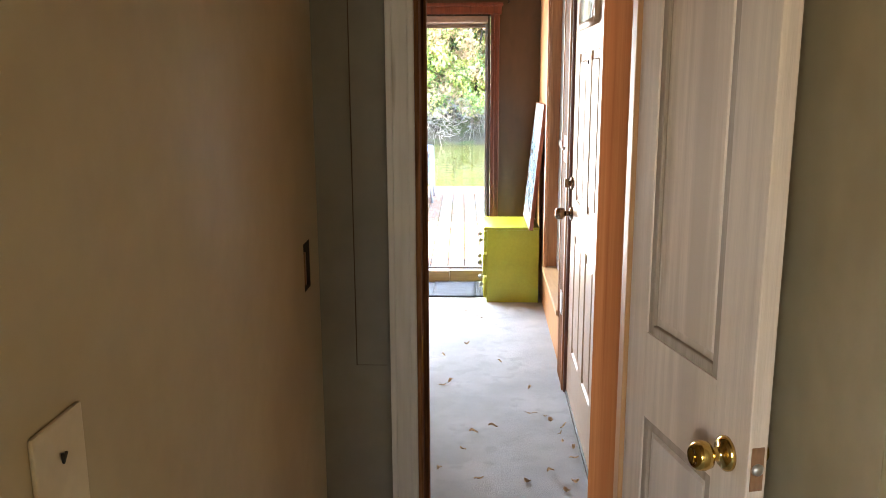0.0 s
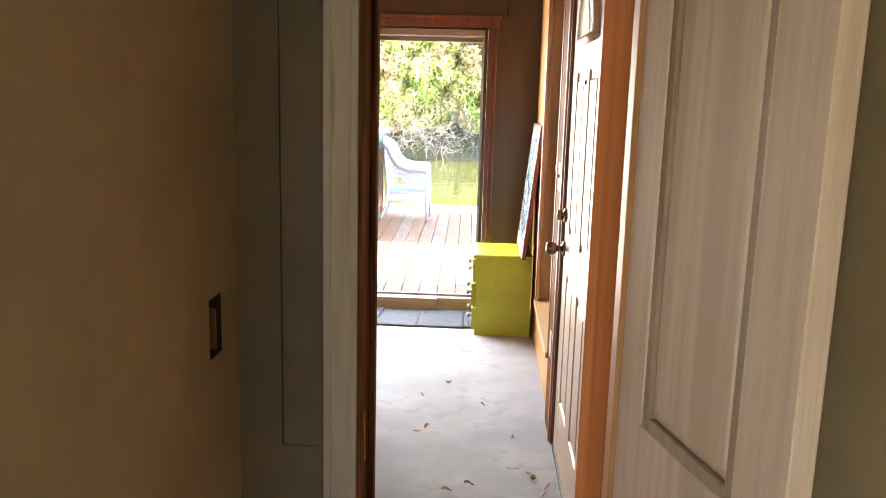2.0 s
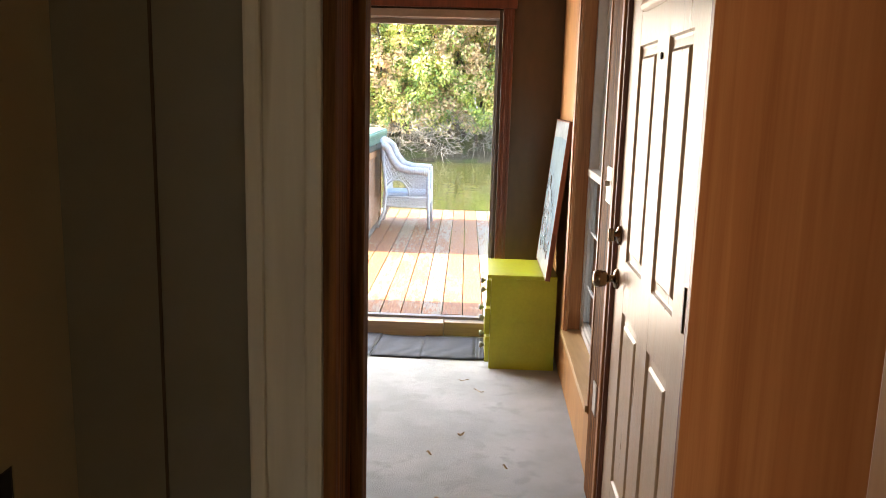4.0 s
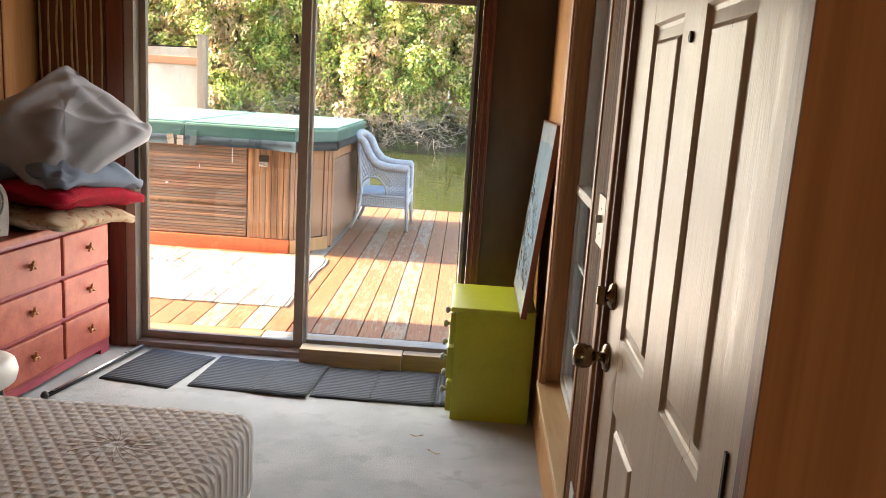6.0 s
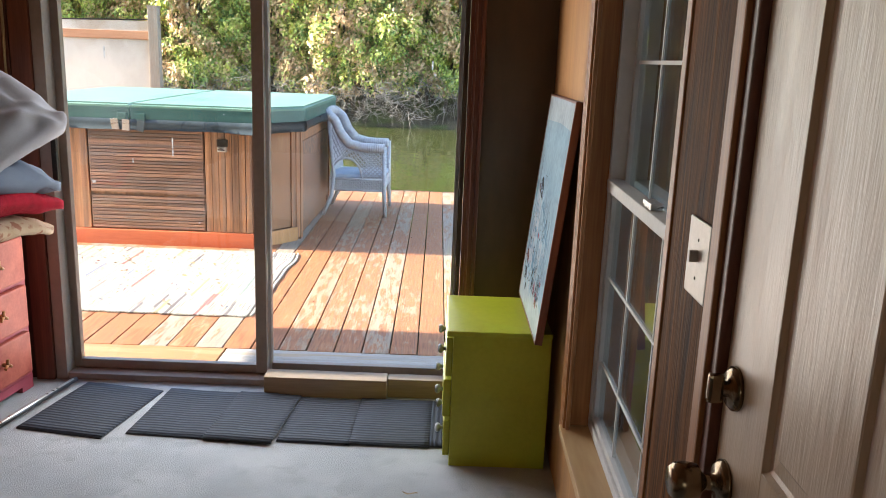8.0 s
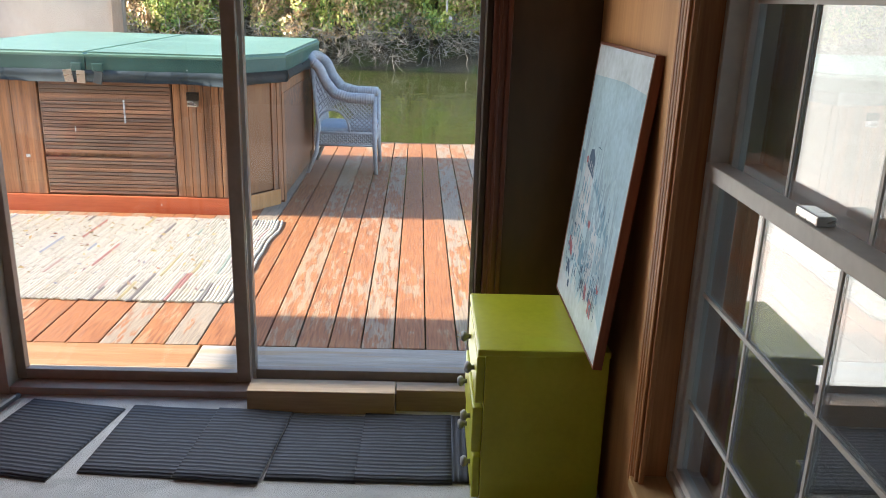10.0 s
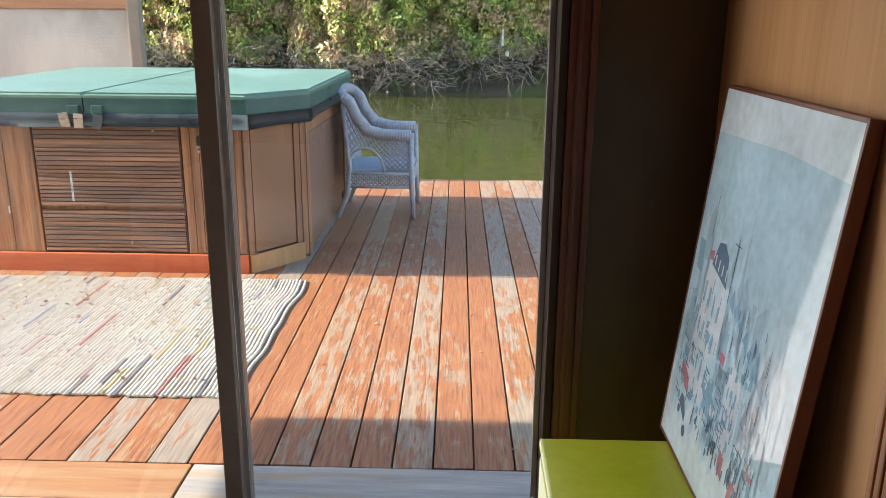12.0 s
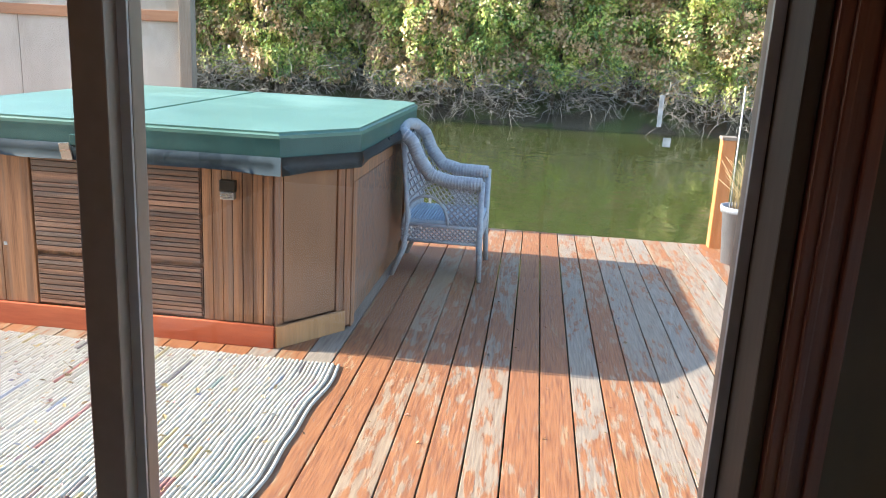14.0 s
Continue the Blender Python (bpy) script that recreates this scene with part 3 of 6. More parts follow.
on_side(structure("threshold", boxes(((WX - 0.005, 2.798, 0.0), (WX + 0.12, 3.768, 0.018), 0.004)), IRON, "dark metal threshold under the entrance door", "threshold"))
on_side(structure("trim_board", boxes(((WX - 0.016, 3.835, 0), (WX, 4.06, 2.16), 0.003)), RUSTIC, "rough dark-grained board between door and window", "trim"))


def side_window():
    ob = tagged(new("window_1"), "white double-hung window with glazing bars in the panelled wall", "window", kind="structure")
    y0, y1, z0, z1 = 4.085, 5.095, 0.335, 2.075
    # reveal boards
    part("window_sill", boxes(((WX - 0.03, y0 - 0.02, 0.305), (WX + 0.066, y1 + 0.004, 0.333), 0.004)), SILL_WOOD, ob, "pale pine sill board")
    bm = boxes(((WX + 0.001, y1, z0), (WX + 0.13, y1 + 0.004, z1)), ((WX + 0.001, y0 - 0.004, z0), (WX + 0.13, y0, z1)))
    part("reveal", bm, BROWN_TRIM, ob)
    f = bmesh.new()
    x0, x1 = WX + 0.062, WX + 0.138
    for lo, hi in (((x0, y1 - 0.022, z0), (x1, y1, z1)), ((x0, y0, z0), (x1, y0 + 0.022, z1)), ((x0, y0 + 0.022, z0), (x1, y1 - 0.022, z0 + 0.03)), ((x0, y0 + 0.022, z1 - 0.03), (x1, y1 - 0.022, z1))):
        box(f, lo, hi, 0.003)
    part("window_frame", f, VINYL, ob)
    for name, xs, za, zb in (("lower_sash", x0 + 0.008, z0 + 0.03, 1.135), ("upper_sash", x0 + 0.042, 1.1, z1 - 0.03)):
        sash = tagged(new(name))
        sash.parent = ob
        ya, yb, w, d = y0 + 0.022, y1 - 0.022, 0.022, 0.03
        bm = boxes(((xs, ya, za), (xs + d, ya + w, zb), 0.003), ((xs, yb - w, za), (xs + d, yb, zb), 0.003), ((xs, ya + w, za), (xs + d, yb - w, za + w), 0.003), ((xs, ya + w, zb - w), (xs + d, yb - w, zb), 0.003))
        part("sash_frame", bm, VINYL, sash)
        bm = boxes(((xs + 0.014, ya + w, za + w), (xs + 0.018, yb - w, zb - w)))
        part("pane", bm, DOUBLE_GLASS, sash).visible_shadow = False
        for y in (4.785, 4.475):
            part("glazing_bar", boxes(((xs + 0.009, y - 0.005, za + w), (xs + 0.0135, y + 0.005, zb - w), 0.001)), VINYL, sash)
        for k in (1, 2):
            z = zb - w - k * 0.272
            part("glazing_bar", boxes(((xs + 0.0085, ya + w, z - 0.005), (xs + 0.013, yb - w, z + 0.005), 0.001)), VINYL, sash)
    part("insect_screen", boxes(((x1 + 0.004, y0 + 0.01, z0 + 0.01), (x1 + 0.006, y1 - 0.01, z1 - 0.01))), SCREEN, ob, "dark grey insect screen").visible_shadow = False
    part("meeting_ledge", boxes(((WX + 0.055, y0 + 0.022, 1.105), (x0 + 0.04, y1 - 0.022, 1.14), 0.004)), VINYL, ob)
    part("sash_lock", boxes(((WX + 0.06, 4.54, 1.14), (x0 + 0.03, 4.62, 1.157), 0.004)), STEEL, ob)
    return ob


on_side(side_window())
on_side(doorway("window_casing", "fluted brown stained casing beside the window", [
    ("casing", (WX - 0.014, 5.06, 0.3), (WX - 0.0005, 5.16, 2.16), 0.003)] + [
    ("flute", (WX - 0.022, 5.07 + 0.0205 * k, 0.3), (WX - 0.012, 5.086 + 0.0205 * k, 2.16), 0.004) for k in range(4)] + [
    ("casing", (WX - 0.02, 4.06, 0.3), (WX, 4.09, 2.16), 0.003),
    ("head", (WX - 0.024, 4.03, 2.08), (WX, 5.175, 2.17), 0.004)], BROWN_TRIM))


# sliding glass door in the end wall
def sliding_door():
    ob = tagged(new("door_2"), "two-panel sliding glass door in a taupe aluminium frame", "door", kind="structure")
    L, R, H, STILE = -1.655, 0.14, 1.965, -0.722
    bm = boxes(((L, YB - 0.01, 0.0), (L + 0.05, YB + 0.13, H), 0.003),
               ((L + 0.05, YB - 0.01, H - 0.045), (R - 0.02, YB + 0.13, H), 0.003), ((L + 0.05, YB - 0.005, 0.0), (R - 0.02, YB + 0.15, 0.03), 0.003))
    part("door_frame", bm, ALU, ob)
    part("jamb", boxes(((R - 0.02, YB - 0.01, 0.0), (R, YB + 0.13, H), 0.003)), JAMB_BROWN, ob, "dark brown side jamb")
    part("track", boxes(((-0.69, YB + 0.05, 0.03), (R - 0.02, YB + 0.062, 0.045), 0.001), ((-0.69, YB + 0.13, 0.03), (R - 0.02, YB + 0.142, 0.045), 0.001)), VINYL, ob, "pale metal floor track")
    for name, xa, xb, y, wl, wr in (("fixed_panel", L + 0.045, STILE, YB + 0.065, 0.038, 0.05), ("sliding_panel", STILE + 0.0005, R - 0.02, YB + 0.1, 0.016, 0.014)):
        leaf = tagged(new(name))
        leaf.parent = ob
        za, zb, d = 0.032, H - 0.047, 0.034
        bm = boxes(((xa, y, za), (xa + wl, y + d, zb), 0.003), ((xb - wr, y, za), (xb, y + d, zb), 0.003), ((xa + wl, y, za), (xb - wr, y + d, za + 0.04), 0.003), ((xa + wl, y, zb - 0.03), (xb - wr, y + d, zb), 0.003))
        part("panel_frame", bm, ALU, leaf)
        pane = part("pane", boxes(((xa + wl - 0.004, y + 0.02, za + 0.036), (xb - wr + 0.004, y + 0.025, zb - 0.026))), GLASS, leaf)
        pane.visible_shadow = False
        marks = ((-1.126, 1.015, 0.006, 0.08), (-1.48, 0.885, 0.014, 0.012), (-1.3, 0.98, 0.004, 0.02), (-1.02, 0.72, 0.004, 0.006), (-0.9, 1.2, 0.005, 0.005), (-1.4, 1.42, 0.006, 0.05), (-0.98, 0.9, 0.003, 0.01)) if name == "fixed_panel" else ((-0.012, 1.42, 0.006, 0.04), (-0.002, 1.395, 0.01, 0.012), (-0.3, 1.3, 0.004, 0.006), (-0.45, 0.8, 0.004, 0.004))
        for mx, mz, mw, mh in marks:
            part("smear", boxes(((mx, y + 0.0185, mz), (mx + mw, y + 0.0195, mz + mh), 0.0004)), SMEAR, leaf, "dried pale smear on the glass")
    part("stile_edge", boxes(((STILE + 0.001, YB + 0.094, 0.034), (STILE + 0.0155, YB + 0.0995, H - 0.05), 0.001)), PALE_ALU, ob, "pale aluminium edge of the stile")
    part("stile_edge", boxes(((R - 0.036, YB + 0.09, 0.034), (R - 0.021, YB + 0.0995, H - 0.05), 0.001)), PALE_ALU, ob, "pale aluminium edge of the stile")
    part("latch_handle", boxes(((L + 0.052, YB - 0.02, 0.86), (L + 0.075, YB, 1.1), 0.004)), IRON, ob, "dark latch handle on the stile")
    return ob


sliding_door()
doorway("door_casing", "reddish stained wood casing round the sliding door", [
    ("casing", (0.142, YB - 0.022, 0), (0.205, YB, 1.975), 0.004),
    ("casing_bead", (0.158, YB - 0.03, 0), (0.17, YB - 0.02, 1.975), 0.003),
    ("casing_bead", (0.188, YB - 0.032, 0), (0.205, YB - 0.02, 1.975), 0.003),
    ("casing", (-1.74, YB - 0.022, 0), (-1.657, YB, 1.975), 0.004),
    ("head", (-1.76, YB - 0.026, 1.975), (0.22, YB, 2.05), 0.004),
    ("head_bead", (-1.77, YB - 0.036, 2.03), (0.23, YB - 0.02, 2.055), 0.004)], RED_TRIM)

# ---- bedroom things ----
def sill_block(x0, x1, y0, y1, high, label):
    ob = thing("wood_block", pose(x0, y0, 0), label, "wood block")
    part("block", boxes(((0, 0, 0), (x1 - x0, y1 - y0, high), 0.004)), BLOCK_WOOD, ob)
    return ob


sill_block(-0.70, -0.162, 5.99, 6.088, 0.088, "pale bare pine block lying against the sliding door")
sill_block(-0.158, 0.105, 6.02, 6.088, 0.086, "brown bare wood block lying against the sliding door")


def lime_cabinet():
    """A small drawer cabinet; its drawers look towards -x."""
    ob = thing("drawer_cabinet", pose(0.1, 5.42, 0), "lime green painted small drawer cabinet with dark knobs", "cabinet")
    w, d, h = 0.365, 0.43, 0.53
    part("body", boxes(((0.012, 0.0, 0.0), (w, d, h - 0.022), 0.003)), LIME, ob)
    part("top", boxes(((-0.012, -0.014, h - 0.022), (w, d + 0.014, h), 0.006)), LIME, ob)
    for k, (z0, z1) in enumerate(((0.035, 0.175), (0.19, 0.335), (0.35, 0.495))):
        out = (0.0, 0.006, 0.0)[k]
        drawer = part("drawer", boxes(((-0.012 - out, 0.012, z0), (0.012, d - 0.012, z1), 0.004)), LIME, ob)
        for y in (0.1, d - 0.1):
            knob = lathe(bmesh.new(), [(0.001, 0), (0.008, 0), (0.007, 0.008), (0.016, 0.014), (0.018, 0.022), (0.012, 0.03), (0.001, 0.031)], pose(-0.012 - out, y, (z0 + z1) / 2, 0, -90, 0), 16)
            part("knob", knob, POT_GREY, drawer, "dark grey round knob")
    return ob


lime_cabinet()

PAINT = {name: surface("print_" + name, tuple(0.8 * c for c in col), tuple(min(1, 1.12 * c) for c in col), 0.06, (5, 5, 5), 80, 0.0, 0.001, gloss_vary=0.03)
         for name, col in (("sky", (0.47, 0.65, 0.76)), ("pale_blue", (0.52, 0.7, 0.8)), ("white", (0.62, 0.68, 0.74)), ("blue", (0.27, 0.44, 0.57)), ("slate", (0.14, 0.21, 0.3)), ("grey", (0.4, 0.54, 0.64)), ("pink", (0.5, 0.22, 0.26)), ("cloud", (0.66, 0.76, 0.82)))}


def picture():
    """A framed print of a street, leaning against the wall on the cabinet."""
    wide, high = 0.645, 0.825
    lean = math.degrees(math.asin(0.082 / high))
    ob = thing("framed_picture", pose(0.386, 5.935, 0.531) @ pose(0, 0, 0, 0, lean, 0), "framed blue watercolour print of an old street, leaning on the wall", "picture")
    # local: -y along the picture, z up, face towards -x
    part("backing", boxes(((0.003, -wide + 0.006, 0.006), (0.02, -0.006, high - 0.006))), RED_TRIM, ob)
    for lo, hi in (((0, -wide, 0), (0.026, -wide + 0.008, high)), ((0, -0.008, 0), (0.026, 0, high)), ((0, -wide + 0.008, 0), (0.026, -0.008, 0.008)), ((0, -wide + 0.008, high - 0.008), (0.026, -0.008, high))):
        part("frame_bar", boxes((lo, hi, 0.002)), RED_TRIM, ob)
    art = part("print", boxes(((0.0016, -wide + 0.008, 0.008), (0.003, -0.008, high - 0.008))), PAINT["sky"], ob, "glossy watercolour print of a street in blues")
    rng = random.Random(4)

    def shapes(name, colour, polys, lift):
        for poly in polys:
            bm = bmesh.new()
            vs = [bm.verts.new((0.0016 - lift, -0.008 - u * (wide - 0.016), 0.008 + v * (high - 0.016))) for u, v in poly]
            bm.faces.new(vs)
            part(name, bm, PAINT[colour], art)

    def rect(u, v, w, h):
        return [(u, v), (u + w, v), (u + w, v + h), (u, v + h)]

    def strokes(name, colour, polys, lift):
        """Many small touches of one paint, in one mesh."""
        bm = bmesh.new()
        for poly in polys:
            bm.faces.new([bm.verts.new((0.0016 - lift, -0.008 - u * (wide - 0.016), 0.008 + v * (high - 0.016))) for u, v in poly])
        tagged(part(name, bm, PAINT[colour], art), "small touches of watercolour", kind="stuff")

    def touch(u, v, w, h, tilt=0.0):
        j = lambda k: rng.uniform(-0.2, 0.2) * k
        return [(u + j(w), v + j(h)), (u + w + j(w), v + tilt * w + j(h)), (u + w + j(w), v + h + tilt * w + j(h)), (u + j(w), v + h + j(h))]

    # the roofline falls away towards the near edge of the sheet
    def roof(u):
        return 0.62 - 0.05 * abs(u - 0.2) - 0.3 * max(0, u - 0.45)

    shapes("painted_margin", "cloud", [rect(0, 0.93, 1, 0.07), [(0, 0.885), (0.6, 0.9), (1, 0.89), (1, 0.93), (0, 0.93)]], 0.0002)
    shapes("painted_street", "cloud", [[(0, 0), (1, 0), (1, 0.1), (0.7, 0.2), (0.3, 0.2), (0, 0.24)]], 0.0003)
    strokes("painted_skyline", "pale_blue", [touch(u, 0.16, 0.05, roof(u) - 0.16 + rng.uniform(-0.04, 0.05)) for u in np.arange(0.04, 0.9, 0.035)], 0.0004)
    strokes("painted_haze", "grey", [touch(u, rng.uniform(0.2, 0.42), rng.uniform(0.02, 0.05), rng.uniform(0.06, 0.18)) for u in np.arange(0.04, 0.9, 0.022)], 0.0005)
    shapes("painted_spire", "grey", [[(0.455, 0.5), (0.52, 0.47), (0.5, 0.58), (0.49, 0.74), (0.475, 0.58)], [(0.09, 0.55), (0.15, 0.55), (0.15, 0.68), (0.12, 0.7), (0.09, 0.66)]], 0.0006)
    shapes("painted_house", "white", [[(0.15, 0.22), (0.4, 0.19), (0.4, 0.5), (0.36, 0.545), (0.17, 0.57)], [(0.55, 0.13), (0.66, 0.11), (0.66, 0.36), (0.55, 0.4)]], 0.0007)
    strokes("painted_wall_shade", "pale_blue", [touch(0.16 + 0.23 * rng.random(), 0.2 + 0.3 * rng.random(), 0.03, 0.035) for _ in range(16)], 0.0008)
    shapes("painted_roof", "slate", [[(0.2, 0.555), (0.37, 0.525), (0.345, 0.6), (0.29, 0.628), (0.235, 0.62)]], 0.0009)
    strokes("painted_roof", "blue", [[(u, roof(u) - 0.1), (u + 0.05, roof(u) - 0.12), (u + 0.03, roof(u) - 0.03 - 0.04 * rng.random())] for u in np.arange(0.42, 0.86, 0.055)] + [touch(0.04, 0.5, 0.06, 0.09), touch(0.38, 0.22, 0.12, 0.07, -0.3)], 0.001)
    strokes("painted_shop", "pink", [touch(0.12, 0.2, 0.09, 0.06, -0.25), touch(0.17, 0.56, 0.04, 0.03), touch(0.44, 0.36, 0.05, 0.025), touch(0.6, 0.12, 0.05, 0.06), touch(0.72, 0.1, 0.07, 0.06), touch(0.8, 0.2, 0.05, 0.03)], 0.001)
    strokes("painted_window", "blue", [touch(0.18 + 0.052 * i, 0.27 + 0.09 * k - 0.007 * i, 0.016, 0.05) for i in range(4) for k in range(3)] + [touch(0.56 + 0.032 * i, 0.17 + 0.065 * k, 0.012, 0.034) for i in range(3) for k in range(3)], 0.0011)
    strokes("painted_window", "white", [touch(0.225 + 0.04 * i, 0.56 - 0.006 * i, 0.012, 0.03) for i in range(4)] + [touch(rng.uniform(0.42, 0.85), rng.uniform(0.14, 0.34), 0.012, 0.02) for _ in range(26)], 0.0012)
    strokes("painted_line", "slate", [touch(rng.uniform(0.04, 0.88), rng.uniform(0.14, 0.5), 0.004, rng.uniform(0.02, 0.05)) for _ in range(70)] + [touch(rng.uniform(0.05, 0.8), rng.uniform(0.14, 0.34), rng.uniform(0.02, 0.05), 0.003, -0.2) for _ in range(60)] + [rect(0.405, 0.5, 0.004, 0.17), rect(0.375, 0.645, 0.06, 0.003), rect(0.145, 0.62, 0.003, 0.11)], 0.0012)
    strokes("painted_shade", "blue", [touch(rng.uniform(0.06, 0.85), rng.uniform(0.13, 0.42), rng.uniform(0.01, 0.03), rng.uniform(0.012, 0.03)) for _ in range(60)], 0.00105)
    strokes("painted_figure", "slate", [touch(rng.uniform(0.28, 0.85), rng.uniform(0.1, 0.2), rng.uniform(0.005, 0.012), rng.uniform(0.015, 0.04)) for _ in range(46)], 0.0013)
    # carriage: body and two wheels
    ring = [[(u + r * math.cos(a), v + 0.84 * r * math.sin(a)) for a in (math.tau * k / 12 for k in range(12))] for u, v, r in ((0.16, 0.12, 0.015), (0.25, 0.085, 0.02))]
    shapes("painted_carriage", "slate", ring + [[(0.15, 0.14), (0.24, 0.105), (0.235, 0.13), (0.2, 0.165), (0.165, 0.17)]], 0.0013)
    return ob


picture()


def wall_plate(name, m, w, h, material, label, toggle):
    ob = thing(name, m, label, "wall plate")
    part("plate", boxes(((-0.005, -w / 2, -h / 2), (0, w / 2, h / 2), 0.003)), material, ob)
    if toggle:
        part("toggle", boxes(((-0.018, -0.004, -0.004), (-0.004, 0.004, 0.014), 0.002)), material, ob)
        for z in (-0.03, 0.03):
            part("screw", lathe(bmesh.new(), [(0.001, 0), (0.003, 0), (0.002, 0.001), (0.001, 0.001)], pose(-0.005, 0, z, 0, -90, 0), 10), IRON, ob)
    return ob


wall_plate("light_switch", SIDE @ pose(WX - 0.016, 3.885, 1.182), 0.108, 0.122, SWITCH_PLATE, "brushed metal light switch plate with a toggle", True)
wall_plate("outlet_plate", SIDE @ pose(WX - 0.016, 3.915, 0.42), 0.07, 0.115, VINYL, "white outlet plate on the dark board", False)
cream = wall_plate("blank_plate", pose(HX, 0.638, 1.158, 0, 0, 180), 0.085, 0.12, CREAM_PLATE, "cream switch plate on the beige hall wall", False)
part("screw", tube(bmesh.new(), [(-0.007, -0.004, 0.028), (-0.008, 0.004, 0.022), (-0.007, 0.003, 0.03)], 0.0016, 6), IRON, cream)

hole = thing("outlet_box", pose(HX, 1.718, 1.106), "empty dark outlet box set in the hall wall", "outlet box")
part("box", boxes(((-0.06, -0.0335, -0.0535), (-0.055, 0.0335, 0.0535)), ((-0.055, -0.0335, -0.0535), (-0.001, -0.031, 0.0535)), ((-0.055, 0.031, -0.0535), (-0.001, 0.0335, 0.0535)), ((-0.055, -0.031, 0.051), (-0.001, 0.031, 0.0535)), ((-0.055, -0.031, -0.0535), (-0.001, 0.031, -0.051))), DARK_HOLE, hole)
part("stud_edge", boxes(((-0.05, 0.018, -0.05), (-0.008, 0.03, 0.025), 0.002)), LATCH_WOOD, hole, "bare wood stud edge")


# carpet tiles by the sliding door
def tile_material():
    mat, nodes, links, bsdf = nodes_of("ribbed_navy_carpet_tile")
    where, wave, grain = nodes.new("ShaderNodeTexCoord"), nodes.new("ShaderNodeTexWave"), nodes.new("ShaderNodeTexNoise")
    wave.bands_direction = "Y"
    wave.inputs["Scale"].default_value, wave.inputs["Distortion"].default_value = 15.0, 0.5
    grain.inputs["Scale"].default_value = 26.0
    stretch = nodes.new("ShaderNodeMapping")
    stretch.inputs["Scale"].default_value = (0.5, 6.0, 1)
    links.new(where.outputs["Object"], stretch.inputs[0])
    links.new(stretch.outputs[0], grain.inputs["Vector"])
    links.new(where.outputs["Object"], wave.inputs["Vector"])
    both = nodes.new("ShaderNodeMath")
    both.operation = "MULTIPLY"
    links.new(wave.outputs["Fac"], both.inputs[0])
    links.new(grain.outputs["Fac"], both.inputs[1])
    ramp = nodes.new("ShaderNodeValToRGB")
    ramp.color_ramp.elements[0].color, ramp.color_ramp.elements[1].color = (0.01, 0.014, 0.024, 1), (0.042, 0.053, 0.08, 1)
    ramp.color_ramp.elements[1].position = 0.6
    links.new(both.outputs[0], ramp.inputs[0])
    links.new(ramp.outputs[0], bsdf.inputs["Base Color"])
    bsdf.inputs["Roughness"].default_value = 0.85
    relief = nodes.new("ShaderNodeBump")
    relief.inputs["Strength"].default_value, relief.inputs["Distance"].default_value = 0.8, 0.006
    links.new(both.outputs[0], relief.inputs["Height"])
    links.new(relief.outputs[0], bsdf.inputs["Normal"])
    return mat


TILE = tile_material()


def carpet_tile(x, y, turn, w, d, z, label):
    ob = thing("carpet_tile", pose(x, y, z, 0, 0, turn), label, "carpet tile", "carpet tiles by the glass door")

    def top(u, v):
        return Vector(((u - 0.5) * w, (v - 0.5) * d, 0.007 + 0.003 * noise.noise(Vector((u * 3 + x * 5, v * 3, y)))))
    bm = sheet(top, 10, 10)
    low = bmesh.ops.extrude_face_region(bm, geom=bm.faces[:])["geom"]
    for v in low:
        if isinstance(v, bmesh.types.BMVert):
            v.co.z = 0.0
    part("ribbed_top", bm, TILE, ob)
    part("backing", boxes(((-w / 2 - 0.002, -d / 2 - 0.002, 0.0), (w / 2 + 0.002, d / 2 + 0.002, 0.0035), 0.001)), BLACK_PLASTIC, ob, "black rubber backing")
    return ob


carpet_tile(-1.36, 5.79, -10, 0.36, 0.47, 0.001, "dark navy ribbed carpet tile lying askew on the carpet")
carpet_tile(-0.955, 5.785, -4, 0.35, 0.44, 0.001, "dark navy ribbed carpet tile on the carpet")
carpet_tile(-0.685, 5.76, -5, 0.27, 0.45, 0.009, "dark navy ribbed carpet tile overlapping its neighbour")
carpet_tile(-0.405, 5.76, -2, 0.285, 0.415, 0.001, "dark navy ribbed carpet tile on the carpet")
carpet_tile(-0.115, 5.765, -1, 0.31, 0.43, 0.003, "dark navy ribbed carpet tile on the carpet")
carpet_tile(0.075, 5.765, 89, 0.42, 0.07, 0.003, "cut strip of navy carpet tile on the carpet")


def rod():
    ob = thing("curtain_pole", pose(0, 0, 0), "long thin dark pole with round end caps on the carpet", "pole")
    part("shaft", tube(bmesh.new(), [(-1.69, 5.3, 0.014), (-1.55, 6.05, 0.02)], 0.011, 10), BLACK_PLASTIC, ob)
    part("band", tube(bmesh.new(), [(-1.682, 5.35, 0.016), (-1.555, 6.03, 0.022)], 0.0105, 8), STEEL, ob)
    part("cap", lathe(bmesh.new(), [(0.001, -0.02), (0.012, -0.016), (0.019, 0), (0.012, 0.016), (0.001, 0.02)], pose(-1.69, 5.3, 0.02), 14), BLACK_PLASTIC, ob)


rod()


